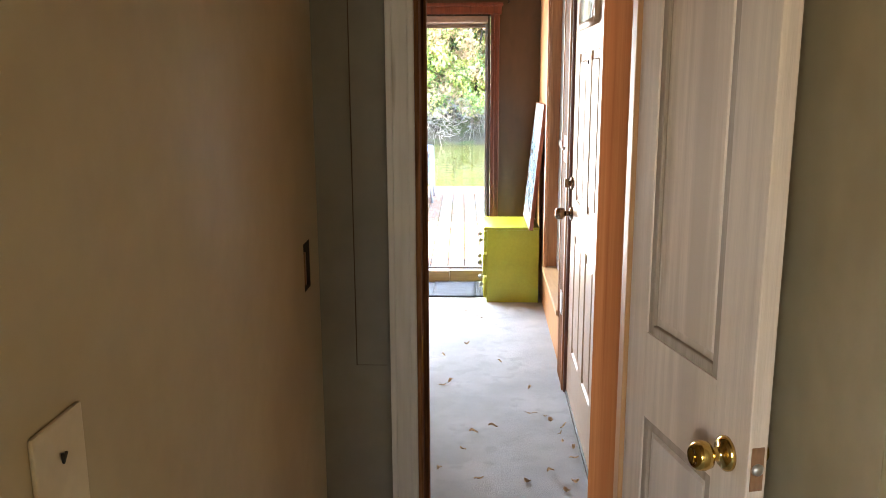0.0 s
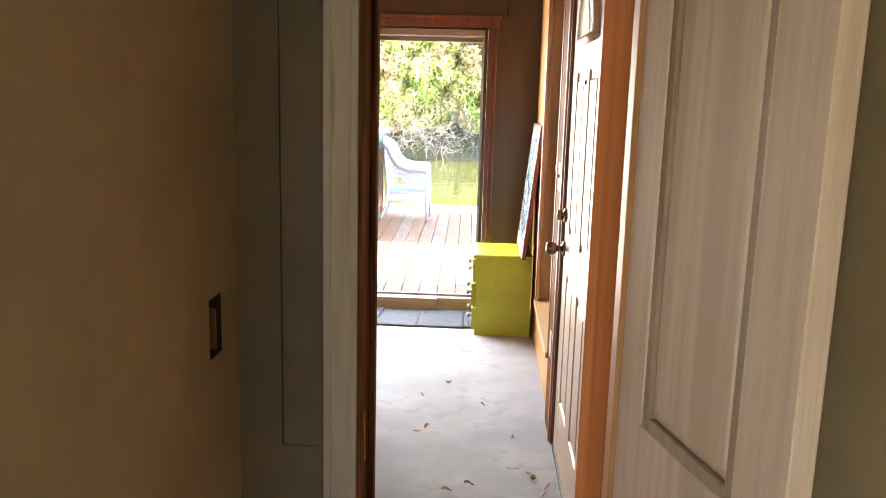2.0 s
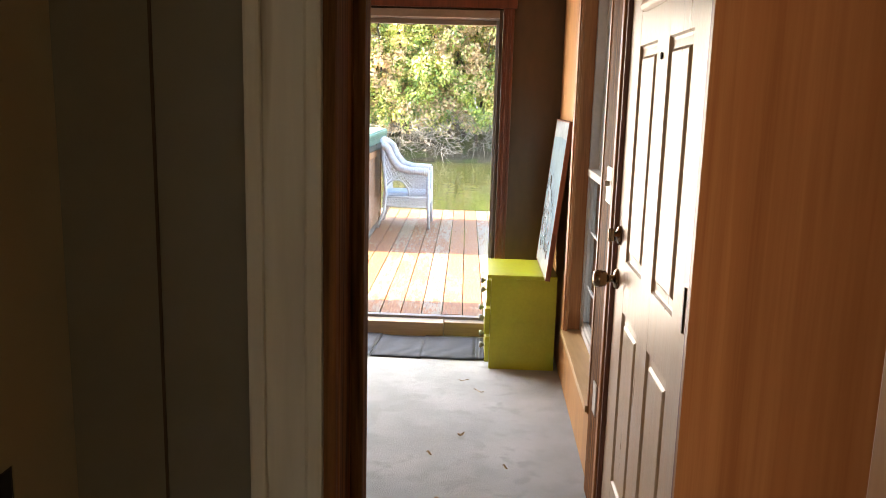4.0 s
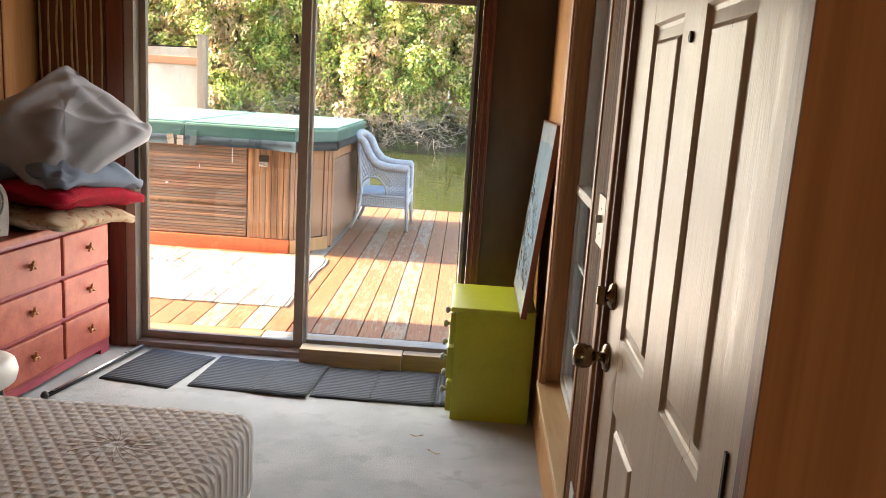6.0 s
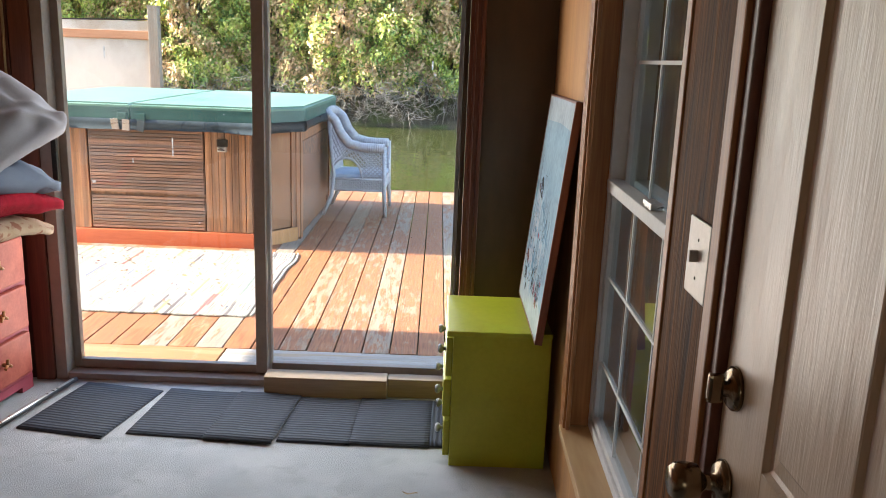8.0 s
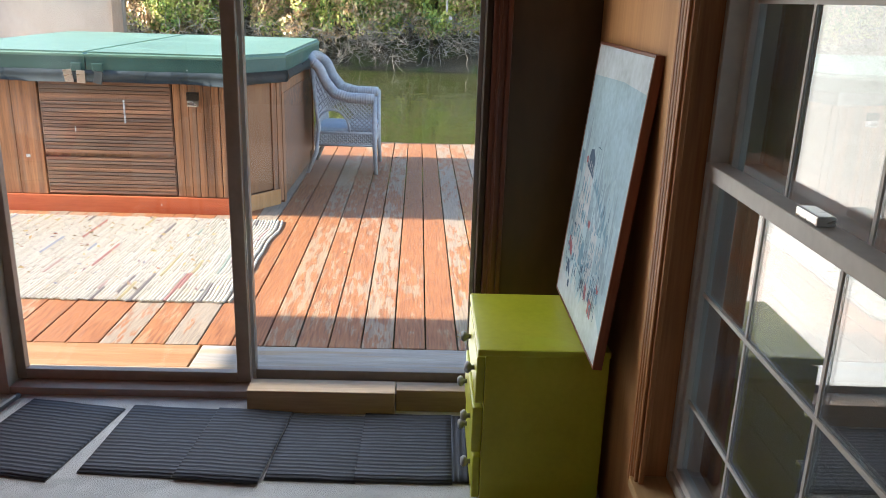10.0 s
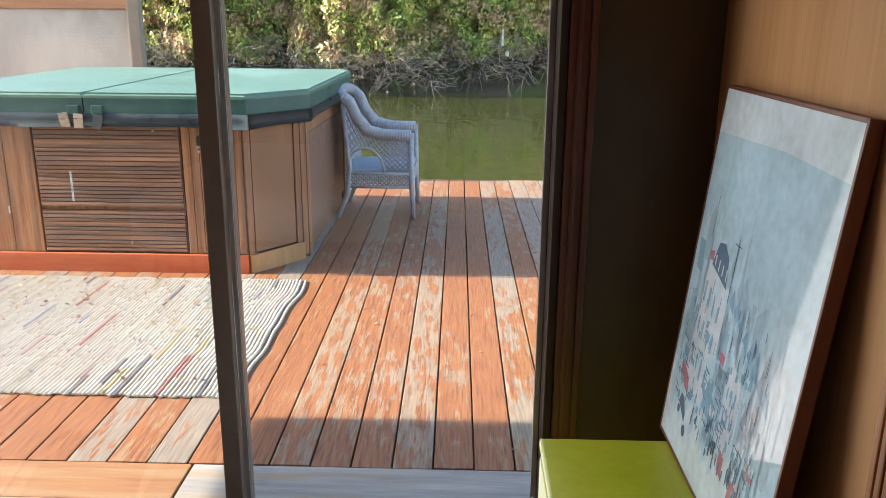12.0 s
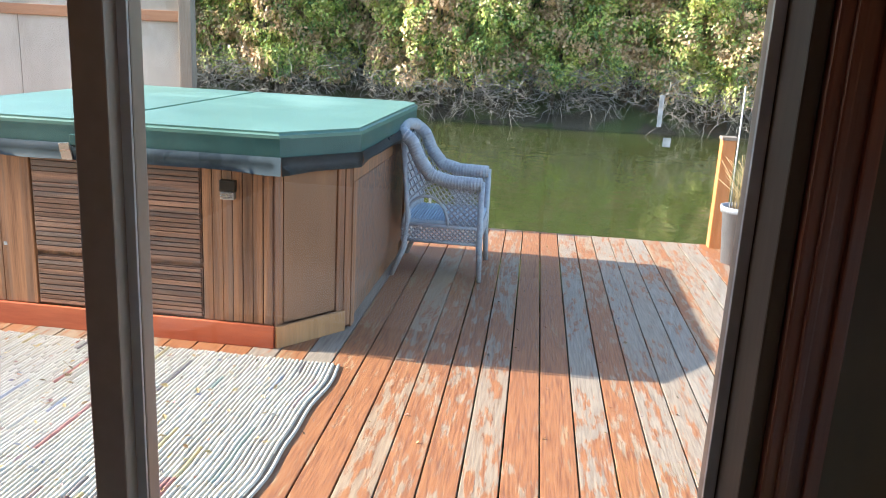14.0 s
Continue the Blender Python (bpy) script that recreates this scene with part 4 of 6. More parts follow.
def mattress_material():
    """Quilting: crossed diagonal ridges."""
    mat, nodes, links, bsdf = nodes_of("quilted_white_mattress_cloth")
    where, grain = nodes.new("ShaderNodeTexCoord"), nodes.new("ShaderNodeTexNoise")
    waves = []
    for turn in (38, -38):
        m, w = nodes.new("ShaderNodeMapping"), nodes.new("ShaderNodeTexWave")
        m.inputs["Rotation"].default_value = (0, 0, radians(turn))
        w.inputs["Scale"].default_value, w.inputs["Distortion"].default_value = 10.5, 0.3
        w.wave_profile = "SIN"
        links.new(where.outputs["Object"], m.inputs[0])
        links.new(m.outputs[0], w.inputs["Vector"])
        waves.append(w)
    low = nodes.new("ShaderNodeMath")
    low.operation = "MINIMUM"
    links.new(waves[0].outputs["Fac"], low.inputs[0])
    links.new(waves[1].outputs["Fac"], low.inputs[1])
    links.new(where.outputs["Object"], grain.inputs["Vector"])
    grain.inputs["Scale"].default_value = 5.0
    ramp = nodes.new("ShaderNodeValToRGB")
    ramp.color_ramp.elements[0].color, ramp.color_ramp.elements[1].color = (0.66, 0.61, 0.61, 1), (0.78, 0.74, 0.73, 1)
    links.new(grain.outputs["Fac"], ramp.inputs[0])
    links.new(ramp.outputs[0], bsdf.inputs["Base Color"])
    bsdf.inputs["Roughness"].default_value = 0.85
    relief = nodes.new("ShaderNodeBump")
    relief.inputs["Strength"].default_value, relief.inputs["Distance"].default_value = 0.65, 0.006
    links.new(low.outputs[0], relief.inputs["Height"])
    links.new(relief.outputs[0], bsdf.inputs["Normal"])
    return mat


QUILT = mattress_material()


def soft_box(w, d, h, power=9.0, nu=40, nv=20):
    """A rounded cushion-like block, its middle at 0."""
    def at(u, v):
        a, b = math.tau * u, math.pi * (v - 0.5)
        def sg(t, e):
            return math.copysign(abs(t) ** (2 / e), t)
        return Vector((w / 2 * sg(math.cos(b), power) * sg(math.cos(a), power), d / 2 * sg(math.cos(b), power) * sg(math.sin(a), power), h / 2 * sg(math.sin(b), power / 1.6)))
    return sheet(at, nu, nv)


def bed():
    ob = thing("bed", pose(-1.14, 3.04, 0), "bare bed with a white quilted mattress on a box base", "bed")
    part("box_base", boxes(((-0.74, -0.87, 0.06), (0.69, 0.99, 0.3), 0.02)), GREY_CLOTH, ob, "grey cloth box base")
    bm = boxes(((-0.765, -0.94, 0.3), (0.725, 1.03, 0.563)))
    bmesh.ops.bevel(bm, geom=bm.edges[:], offset=0.06, segments=5, affect="EDGES", profile=0.55)
    for f in bm.faces:
        f.smooth = True
    m = part("mattress", bm, QUILT, ob, "white quilted mattress")
    bm = bmesh.new()
    for z in (0.33,):
        tube(bm, [(0.765 * sx if sx < 0 else 0.72 * sx, (1.022 if sy > 0 else 0.932) * sy, z) for sx, sy in ((1, -0.93), (1, 0.93), (0.985, 0.985), (0.93, 1), (-0.93, 1), (-0.985, 0.985), (-1, 0.93), (-1, -0.93))], 0.008, 6)
    part("piping", bm, WHITE_PLASTIC, m)
    # stitched flowers of fine raised petals
    rng = random.Random(7)
    for cx, cy in ((0.1, 0.62), (-0.35, 0.3), (0.5, 0.25), (0.45, 0.75), (-0.3, 0.78), (0.05, 0.05)):
        bm = bmesh.new()
        for k in range(22):
            a = math.tau * k / 22 + rng.uniform(-0.05, 0.05)
            pts = [(cx + r * math.cos(a + 0.5 * (r - 0.05) * 3), cy + 0.8 * r * math.sin(a + 0.5 * (r - 0.05) * 3), 0.5615) for r in (0.02, 0.05, 0.085, 0.12)]
            tube(bm, pts, 0.0026, 5)
        part("stitched_flower", bm, QUILT, m)
    for x in (-0.68, 0.68):
        for y in (-0.8, 0.83):
            part("leg", boxes(((x - 0.03, y - 0.03, 0), (x + 0.03, y + 0.03, 0.07), 0.004)), BLACK_PLASTIC, ob)
    return ob


bed()


def dresser():
    """Six drawers, two columns; local front towards +x, along y."""
    ob = thing("dresser", pose(-1.79, 5.06, 0, 0, 0, -5.2), "rose-stained wooden dresser with six drawers and star-shaped knobs", "dresser")
    w, d, h = 0.945, 0.28, 0.74
    part("body", boxes(((-d, 0, 0.06), (-0.012, w, h - 0.03), 0.004), ((-d, 0, 0), (-d + 0.06, w, 0.06)), ((-0.06, 0, 0), (-0.012, 0.08, 0.06)), ((-0.06, w - 0.08, 0), (-0.012, w, 0.06)), ((-0.03, 0.08, 0.025), (-0.012, w - 0.08, 0.06))), ROSE_EDGE, ob)
    part("top", boxes(((-d, -0.015, h - 0.03), (0.014, w + 0.015, h), 0.007)), PINK_WOOD, ob)
    zs = ((0.085, 0.27), (0.29, 0.475), (0.495, 0.685))
    for y0, y1 in ((0.03, 0.505), (0.525, w - 0.03)):
        for z0, z1 in zs:
            drawer = part("drawer", boxes(((-0.014, y0, z0), (0.012, y1, z1), 0.009)), PINK_WOOD, ob)
            bm = bmesh.new()
            yc, zc = (y0 + y1) / 2, (z0 + z1) / 2 + 0.01
            tube(bm, [(0.011, yc, zc), (0.03, yc, zc)], 0.009, 10)
            for a in (90, 210, 330):
                tube(bm, [(0.03, yc, zc), (0.034, yc + 0.025 * math.cos(radians(a)), zc + 0.025 * math.sin(radians(a)))], [0.008, 0.006], 8)
            part("knob", bm, BROWN_TRIM, drawer, "brown three-armed wooden knob")
    return ob


dresser()


def cushion(name, m, w, d, h, material, label, seed, folds=0.02):
    ob = thing(name, m, label, "pillow", "pillows piled on the dresser")

    def at(u, v):
        a, b = math.tau * u, math.pi * (v - 0.5)
        def sg(t, e):
            return math.copysign(abs(t) ** (2 / e), t)
        r = abs(math.cos(b)) ** 0.8
        x, y = sg(math.cos(a), 7.0) * r, sg(math.sin(a), 7.0) * r
        puff = (max(0, 1 - abs(x) ** 2.4) * max(0, 1 - abs(y) ** 2.4)) ** 0.5
        tip = 1 + 0.17 * (x * y) ** 2
        p = Vector((w / 2 * x * tip, d / 2 * y * tip, math.copysign(h / 2 * puff, b) - 0.03 * (x * y) ** 2))
        crease = noise.noise(Vector((math.atan2(p.y, p.x) * 4.5 + seed, r * 1.2, seed)))
        p.z += 0.022 * crease * max(0, r - 0.35) * (1.05 - r ** 3)
        n1 = noise.noise(Vector((p.x * 5 + seed, p.y * 13, p.z * 5)))
        n2 = noise.noise(Vector((p.x * 16, p.y * 7 + seed, p.z * 10)))
        n3 = abs(noise.noise(Vector((p.x * 7 - p.y * 6 + seed * 2, p.y * 3, p.z * 3))))
        n4 = 1 - abs(noise.noise(Vector((p.x * 9 + p.y * 8 + seed, p.y * 4 - p.x * 3, seed)))) * 2.2
        p.z += folds * (n1 * 1.1 + 0.5 * n2 - 1.4 * n3 + 0.7 * n4) * min(1, 3 * abs(math.sin(b)) + 0.2)
        return p
    part("cushion", sheet(at, 72, 36), material, ob)
    return ob


cushion("pillow", pose(-1.79, 5.62, 0.785, 2, 4, 84), 0.62, 0.46, 0.12, BEIGE_CLOTH, "beige printed pillow at the bottom of the pile", 1, 0.012)
cushion("pillow", pose(-1.78, 5.64, 0.885, -2, 7, 80), 0.62, 0.5, 0.15, RED_CLOTH, "red corduroy pillow in the pile", 5, 0.016)
cushion("pillow", pose(-1.77, 5.66, 0.99, 8, 6, 80), 0.6, 0.47, 0.16, BLUE_CLOTH, "blue-grey pillow in the pile", 9, 0.03)
face = Vector((0.42, -0.58, 0.7)).normalized()
across = Vector((0, 0, 1)).cross(face).normalized()
leaning = Matrix((across, face.cross(across), face)).transposed().to_4x4()
cushion("pillow", Matrix.Translation((-1.745, 5.62, 1.17)) @ leaning @ pose(0, 0, 0, 0, 0, 40), 0.62, 0.5, 0.22, GREY_CLOTH, "large crumpled grey pillow leaning on top of the pile", 13, 0.028)


def heater():
    ob = thing("fan_heater", pose(-1.9, 5.19, 0.741, 0, 0, -20), "white plastic fan heater with a round grille, on the dresser", "fan heater")
    bm = bmesh.new()
    outline = [(-0.11, 0), (0.11, 0), (0.118, 0.06)] + [(0.118 * math.cos(a), 0.14 + 0.118 * math.sin(a)) for a in (math.pi * k / 14 for k in range(15))] + [(-0.118, 0.06)]
    prism(bm, outline, -0.055, 0.055, Matrix(((0, 0, 1, 0), (1, 0, 0, 0), (0, 1, 0, 0), (0, 0, 0, 1))))
    part("housing", bm, WHITE_PLASTIC, ob)
    bm = bmesh.new()
    for r in (0.02, 0.035, 0.05, 0.065, 0.08, 0.094):
        tube(bm, [(0.06, r * math.cos(math.tau * k / 24), 0.15 + r * math.sin(math.tau * k / 24)) for k in range(25)], 0.0025, 5, False)
    for k in range(12):
        c, s = math.cos(math.tau * k / 12), math.sin(math.tau * k / 12)
        tube(bm, [(0.059, 0.015 * c, 0.15 + 0.015 * s), (0.059, 0.097 * c, 0.15 + 0.097 * s)], 0.002, 5)
    part("grille", bm, WHITE_PLASTIC, ob)
    part("grille_back", lathe(bmesh.new(), [(0.001, 0), (0.096, 0), (0.096, 0.001), (0.001, 0.001)], pose(0.0555, 0, 0.15, 0, 90, 0)), POT_GREY, ob)
    for y in (-0.05, 0.05):
        part("dial", lathe(bmesh.new(), [(0.001, 0), (0.018, 0), (0.015, 0.012), (0.001, 0.013)], pose(0.055, y, 0.03, 0, 90, 0), 16), POT_GREY, ob)
    return ob


heater()


def stool():
    ob = thing("round_stool", pose(-1.5, 4.42, 0), "round white cushioned stool with thin dark legs", "stool")
    part("seat", lathe(bmesh.new(), [(0.001, 0.41), (0.15, 0.41), (0.172, 0.425), (0.18, 0.455), (0.172, 0.485), (0.14, 0.5), (0.001, 0.505)], None, 32), WHITE_PLASTIC, ob, "white padded seat")
    for k in range(4):
        a = math.tau * (k + 0.5) / 4
        part("leg", tube(bmesh.new(), [(0.12 * math.cos(a), 0.12 * math.sin(a), 0.412), (0.16 * math.cos(a), 0.16 * math.sin(a), 0)], 0.011, 8), IRON, ob)
    return ob


stool()


def stick_hanging():
    """Thin wavy sticks, upright side by side, on the end wall."""
    ob = thing("stick_hanging", pose(-1.92, YB, 0.95), "dark backed wall hanging of thin pale upright sticks", "wall decor")
    part("backing", boxes(((-0.17, -0.012, 0.0), (0.17, -0.002, 1.2), 0.002)), RED_TRIM, ob, "dark cloth backing")
    rng = random.Random(3)
    for k in range(9):
        x = -0.15 + 0.0375 * k + rng.uniform(-0.01, 0.01)
        pts = [(x + 0.012 * noise.noise(Vector((k * 7.3, z * 4, 0))), -0.02, z) for z in np.linspace(0.02, 1.18, 12)]
        part("stick", tube(bmesh.new(), pts, [0.0045 + 0.0015 * rng.random() for _ in pts], 6), DRY, ob)
    return ob


stick_hanging()


def curtain_rod():
    ob = thing("curtain_rod", pose(WX - 0.07, 5.0, 2.22), "short wooden curtain rod with rings over the window", "curtain rod")
    part("pole", tube(bmesh.new(), [(0, -1.05, 0), (0, 0.3, 0)], 0.012, 10), BROWN_TRIM, ob)
    for y in (-0.95, 0.2):
        part("bracket", boxes(((-0.005, y - 0.008, -0.02), (0.07, y + 0.008, 0.0), 0.002)), IRON, ob)
    for k in range(6):
        y = 0.02 + 0.04 * k
        part("ring", tube(bmesh.new(), [(0.02 * math.cos(a), y, -0.008 + 0.02 * math.sin(a)) for a in (math.tau * i / 12 for i in range(13))], 0.003, 6, False), TAN_WOOD, ob)
    return ob


curtain_rod()
hook = thing("rod_bracket", pose(0.27, YB, 2.1), "small black curtain bracket on the end wall", "bracket")
part("arm", boxes(((-0.006, -0.03, -0.05), (0.006, 0.0, 0.05), 0.002)), IRON, hook)


# dry leaves and bits of bark that lie on the carpet
def litter_piece(seed, long, wide):
    r = random.Random(seed)

    def at(u, v):
        x, w = (u - 0.5) * long, wide * math.sin(math.pi * min(0.98, u * 0.9 + 0.06)) ** 0.7
        return Vector((x + r.uniform(-0.001, 0.001), (v - 0.5) * w, 0.006 + 0.25 * wide * abs(v - 0.5) * 2 + 0.006 * math.sin(u * 5 + seed) + r.uniform(0, 0.002)))
    bm = sheet(at, 6, 4)
    bmesh.ops.solidify(bm, geom=bm.faces[:], thickness=0.0012)
    return as_mesh("blade", bm, LITTER)


LITTER = surface("dry_leaf_brown", (0.3, 0.2, 0.1), (0.56, 0.42, 0.26), 0.8, (60, 60, 60), 60, 0.4, 0.001, by_object=0.35)
PIECES = [litter_piece(k, l, w) for k, (l, w) in enumerate(((0.04, 0.02), (0.05, 0.014), (0.03, 0.024), (0.055, 0.008), (0.025, 0.014)))]
spots = ((0.014, 3.289), (0.033, 2.866), (0.218, 2.848), (0.386, 3.28), (0.294, 3.818), (0.316, 2.937), (0.39, 3.2), (0.36, 3.42), (0.41, 3.36), (0.34, 3.46), (-0.1, 3.9), (-0.14, 3.84), (-0.02, 4.5), (0.06, 5.05), (-0.15, 4.3), (0.1, 3.35), (0.42, 3.05), (0.4, 2.85), (0.28, 3.5), (0.16, 4.2), (-0.12, 2.95), (-0.03, 3.12), (0.36, 2.78), (-0.02, 5.2), (0.43, 3.15))
rnd = random.Random(31)
for k, (px, py) in enumerate(spots):
    leaf = thing("dry_leaf", pose(px, py, 0.001, 0, 0, rnd.uniform(0, 360)), "small curled dry leaf lying on the grey carpet", "dry leaf", "dry leaves on the carpet")
    part("blade", PIECES[k % 5], None, leaf)

# ---- outside: deck, tub, water, bank ----
DZ = -0.04          # top of the deck


def deck_material():
    """Red-orange stain worn through to grey and straw wood, board by board."""
    mat, nodes, links, bsdf = nodes_of("worn_stained_deck_board")
    where, place, info = nodes.new("ShaderNodeTexCoord"), nodes.new("ShaderNodeMapping"), nodes.new("ShaderNodeObjectInfo")
    shift = nodes.new("ShaderNodeVectorMath")
    shift.operation = "MULTIPLY"
    shift.inputs[1].default_value = (43, 97, 11)
    links.new(info.outputs["Random"], shift.inputs[0])
    links.new(shift.outputs[0], place.inputs["Location"])
    links.new(where.outputs["Object"], place.inputs["Vector"])

    def noise_at(scale, detail, stretch):
        m, n = nodes.new("ShaderNodeMapping"), nodes.new("ShaderNodeTexNoise")
        m.inputs["Scale"].default_value = stretch
        n.inputs["Scale"].default_value, n.inputs["Detail"].default_value = scale, detail
        links.new(place.outputs[0], m.inputs[0])
        links.new(m.outputs[0], n.inputs["Vector"])
        return n

    wear, grain, blot = noise_at(5.0, 12.0, (5.6, 1.1, 1)), noise_at(30.0, 4.0, (4.0, 0.22, 1)), noise_at(1.3, 3.0, (1, 0.6, 1))

    wear.inputs["Roughness"].default_value = 0.68

    def math_node(op, a, b):
        n = nodes.new("ShaderNodeMath")
        n.operation = op
        for i, x in enumerate((a, b)):
            if isinstance(x, (int, float)):
                n.inputs[i].default_value = x
            else:
                links.new(x, n.inputs[i])
        return n.outputs[0]

    def ramp_of(value, stops):
        r = nodes.new("ShaderNodeValToRGB")
        while len(r.color_ramp.elements) < len(stops):
            r.color_ramp.elements.new(0.5)
        for e, (p, c) in zip(r.color_ramp.elements, stops):
            e.position, e.color = p, (*c, 1)
        links.new(value, r.inputs[0])
        return r.outputs[0]

    def mixed(f, a, b):
        n = nodes.new("ShaderNodeMix")
        n.data_type = "RGBA"
        links.new(f, n.inputs[0])
        links.new(a, n.inputs[6])
        links.new(b, n.inputs[7])
        return n.outputs[2]

    stain = ramp_of(grain.outputs["Fac"], ((0.3, (0.17, 0.058, 0.021)), (0.5, (0.28, 0.106, 0.037)), (0.7, (0.335, 0.142, 0.053))))
    bare = ramp_of(grain.outputs["Fac"], ((0.3, (0.24, 0.135, 0.066)), (0.7, (0.37, 0.24, 0.13))))
    grey = ramp_of(grain.outputs["Fac"], ((0.3, (0.19, 0.148, 0.112)), (0.7, (0.33, 0.268, 0.205))))
    # each board has its own share of wear
    tone = nodes.new("ShaderNodeSeparateColor")
    links.new(info.outputs["Color"], tone.inputs[0])
    share = math_node("MULTIPLY", tone.outputs[0], 0.26)
    worn = math_node("ADD", math_node("ADD", math_node("MULTIPLY", wear.outputs["Fac"], 0.75), math_node("MULTIPLY", blot.outputs["Fac"], 0.35)), share)
    edge = nodes.new("ShaderNodeMapRange")
    edge.inputs["From Min"].default_value, edge.inputs["From Max"].default_value = 0.685, 0.735
    links.new(worn, edge.inputs["Value"])
    kind = nodes.new("ShaderNodeMapRange")
    kind.inputs["From Min"].default_value, kind.inputs["From Max"].default_value = 0.3, 0.55
    links.new(tone.outputs[1], kind.inputs["Value"])
    colour = mixed(edge.outputs[0], stain, mixed(kind.outputs[0], bare, grey))
    links.new(colour, bsdf.inputs["Base Color"])
    bsdf.inputs["Roughness"].default_value = 0.62
    relief = nodes.new("ShaderNodeBump")
    relief.inputs["Strength"].default_value, relief.inputs["Distance"].default_value = 0.5, 0.003
    links.new(math_node("ADD", grain.outputs["Fac"], math_node("MULTIPLY", edge.outputs[0], -0.4)), relief.inputs["Height"])
    links.new(relief.outputs[0], bsdf.inputs["Normal"])
    return mat


DECK = deck_material()


def rug_material():
    """Rag cords: mostly cream, some dyed, with a soft fibre grain."""
    mat, nodes, links, bsdf = nodes_of("woven_rag_cord")
    geo, ramp, where, fibre = nodes.new("ShaderNodeNewGeometry"), nodes.new("ShaderNodeValToRGB"), nodes.new("ShaderNodeTexCoord"), nodes.new("ShaderNodeTexNoise")
    stops = ((0.0, (0.52, 0.47, 0.38)), (0.2, (0.57, 0.53, 0.44)), (0.42, (0.6, 0.56, 0.48)), (0.62, (0.55, 0.5, 0.42)), (0.76, (0.58, 0.53, 0.45)), (0.92, (0.46, 0.33, 0.29)), (0.94, (0.33, 0.34, 0.39)),
             (0.955, (0.5, 0.41, 0.22)), (0.97, (0.23, 0.2, 0.19)), (0.984, (0.42, 0.2, 0.17)), (0.992, (0.3, 0.34, 0.29)))
    while len(ramp.color_ramp.elements) < len(stops):
        ramp.color_ramp.elements.new(0.5)
    for e, (p, c) in zip(ramp.color_ramp.elements, stops):
        e.position, e.color = p, (*c, 1)
    ramp.color_ramp.interpolation = "CONSTANT"
    links.new(geo.outputs["Random Per Island"], ramp.inputs[0])
    fibre.inputs["Scale"].default_value, fibre.inputs["Detail"].default_value = 160.0, 3.0
    links.new(where.outputs["Object"], fibre.inputs["Vector"])
    soil = nodes.new("ShaderNodeMix")
    soil.data_type, soil.blend_type = "RGBA", "MULTIPLY"
    soil.inputs[0].default_value = 0.55
    links.new(ramp.outputs[0], soil.inputs[6])
    links.new(fibre.outputs["Fac"], soil.inputs[7])
    lift = nodes.new("ShaderNodeHueSaturation")
    lift.inputs["Value"].default_value = 1.35
    links.new(soil.outputs[2], lift.inputs["Color"])
    links.new(lift.outputs[0], bsdf.inputs["Base Color"])
    bsdf.inputs["Roughness"].default_value = 0.95
    relief = nodes.new("ShaderNodeBump")
    relief.inputs["Strength"].default_value, relief.inputs["Distance"].default_value = 0.7, 0.003
    links.new(fibre.outputs["Fac"], relief.inputs["Height"])
    links.new(relief.outputs[0], bsdf.inputs["Normal"])
    return mat


RUG = rug_material()
RUG_WARP = surface("dark_rug_warp", (0.1, 0.085, 0.07), (0.2, 0.17, 0.14), 0.95, (60, 60, 60), 90, 0.4, 0.002)


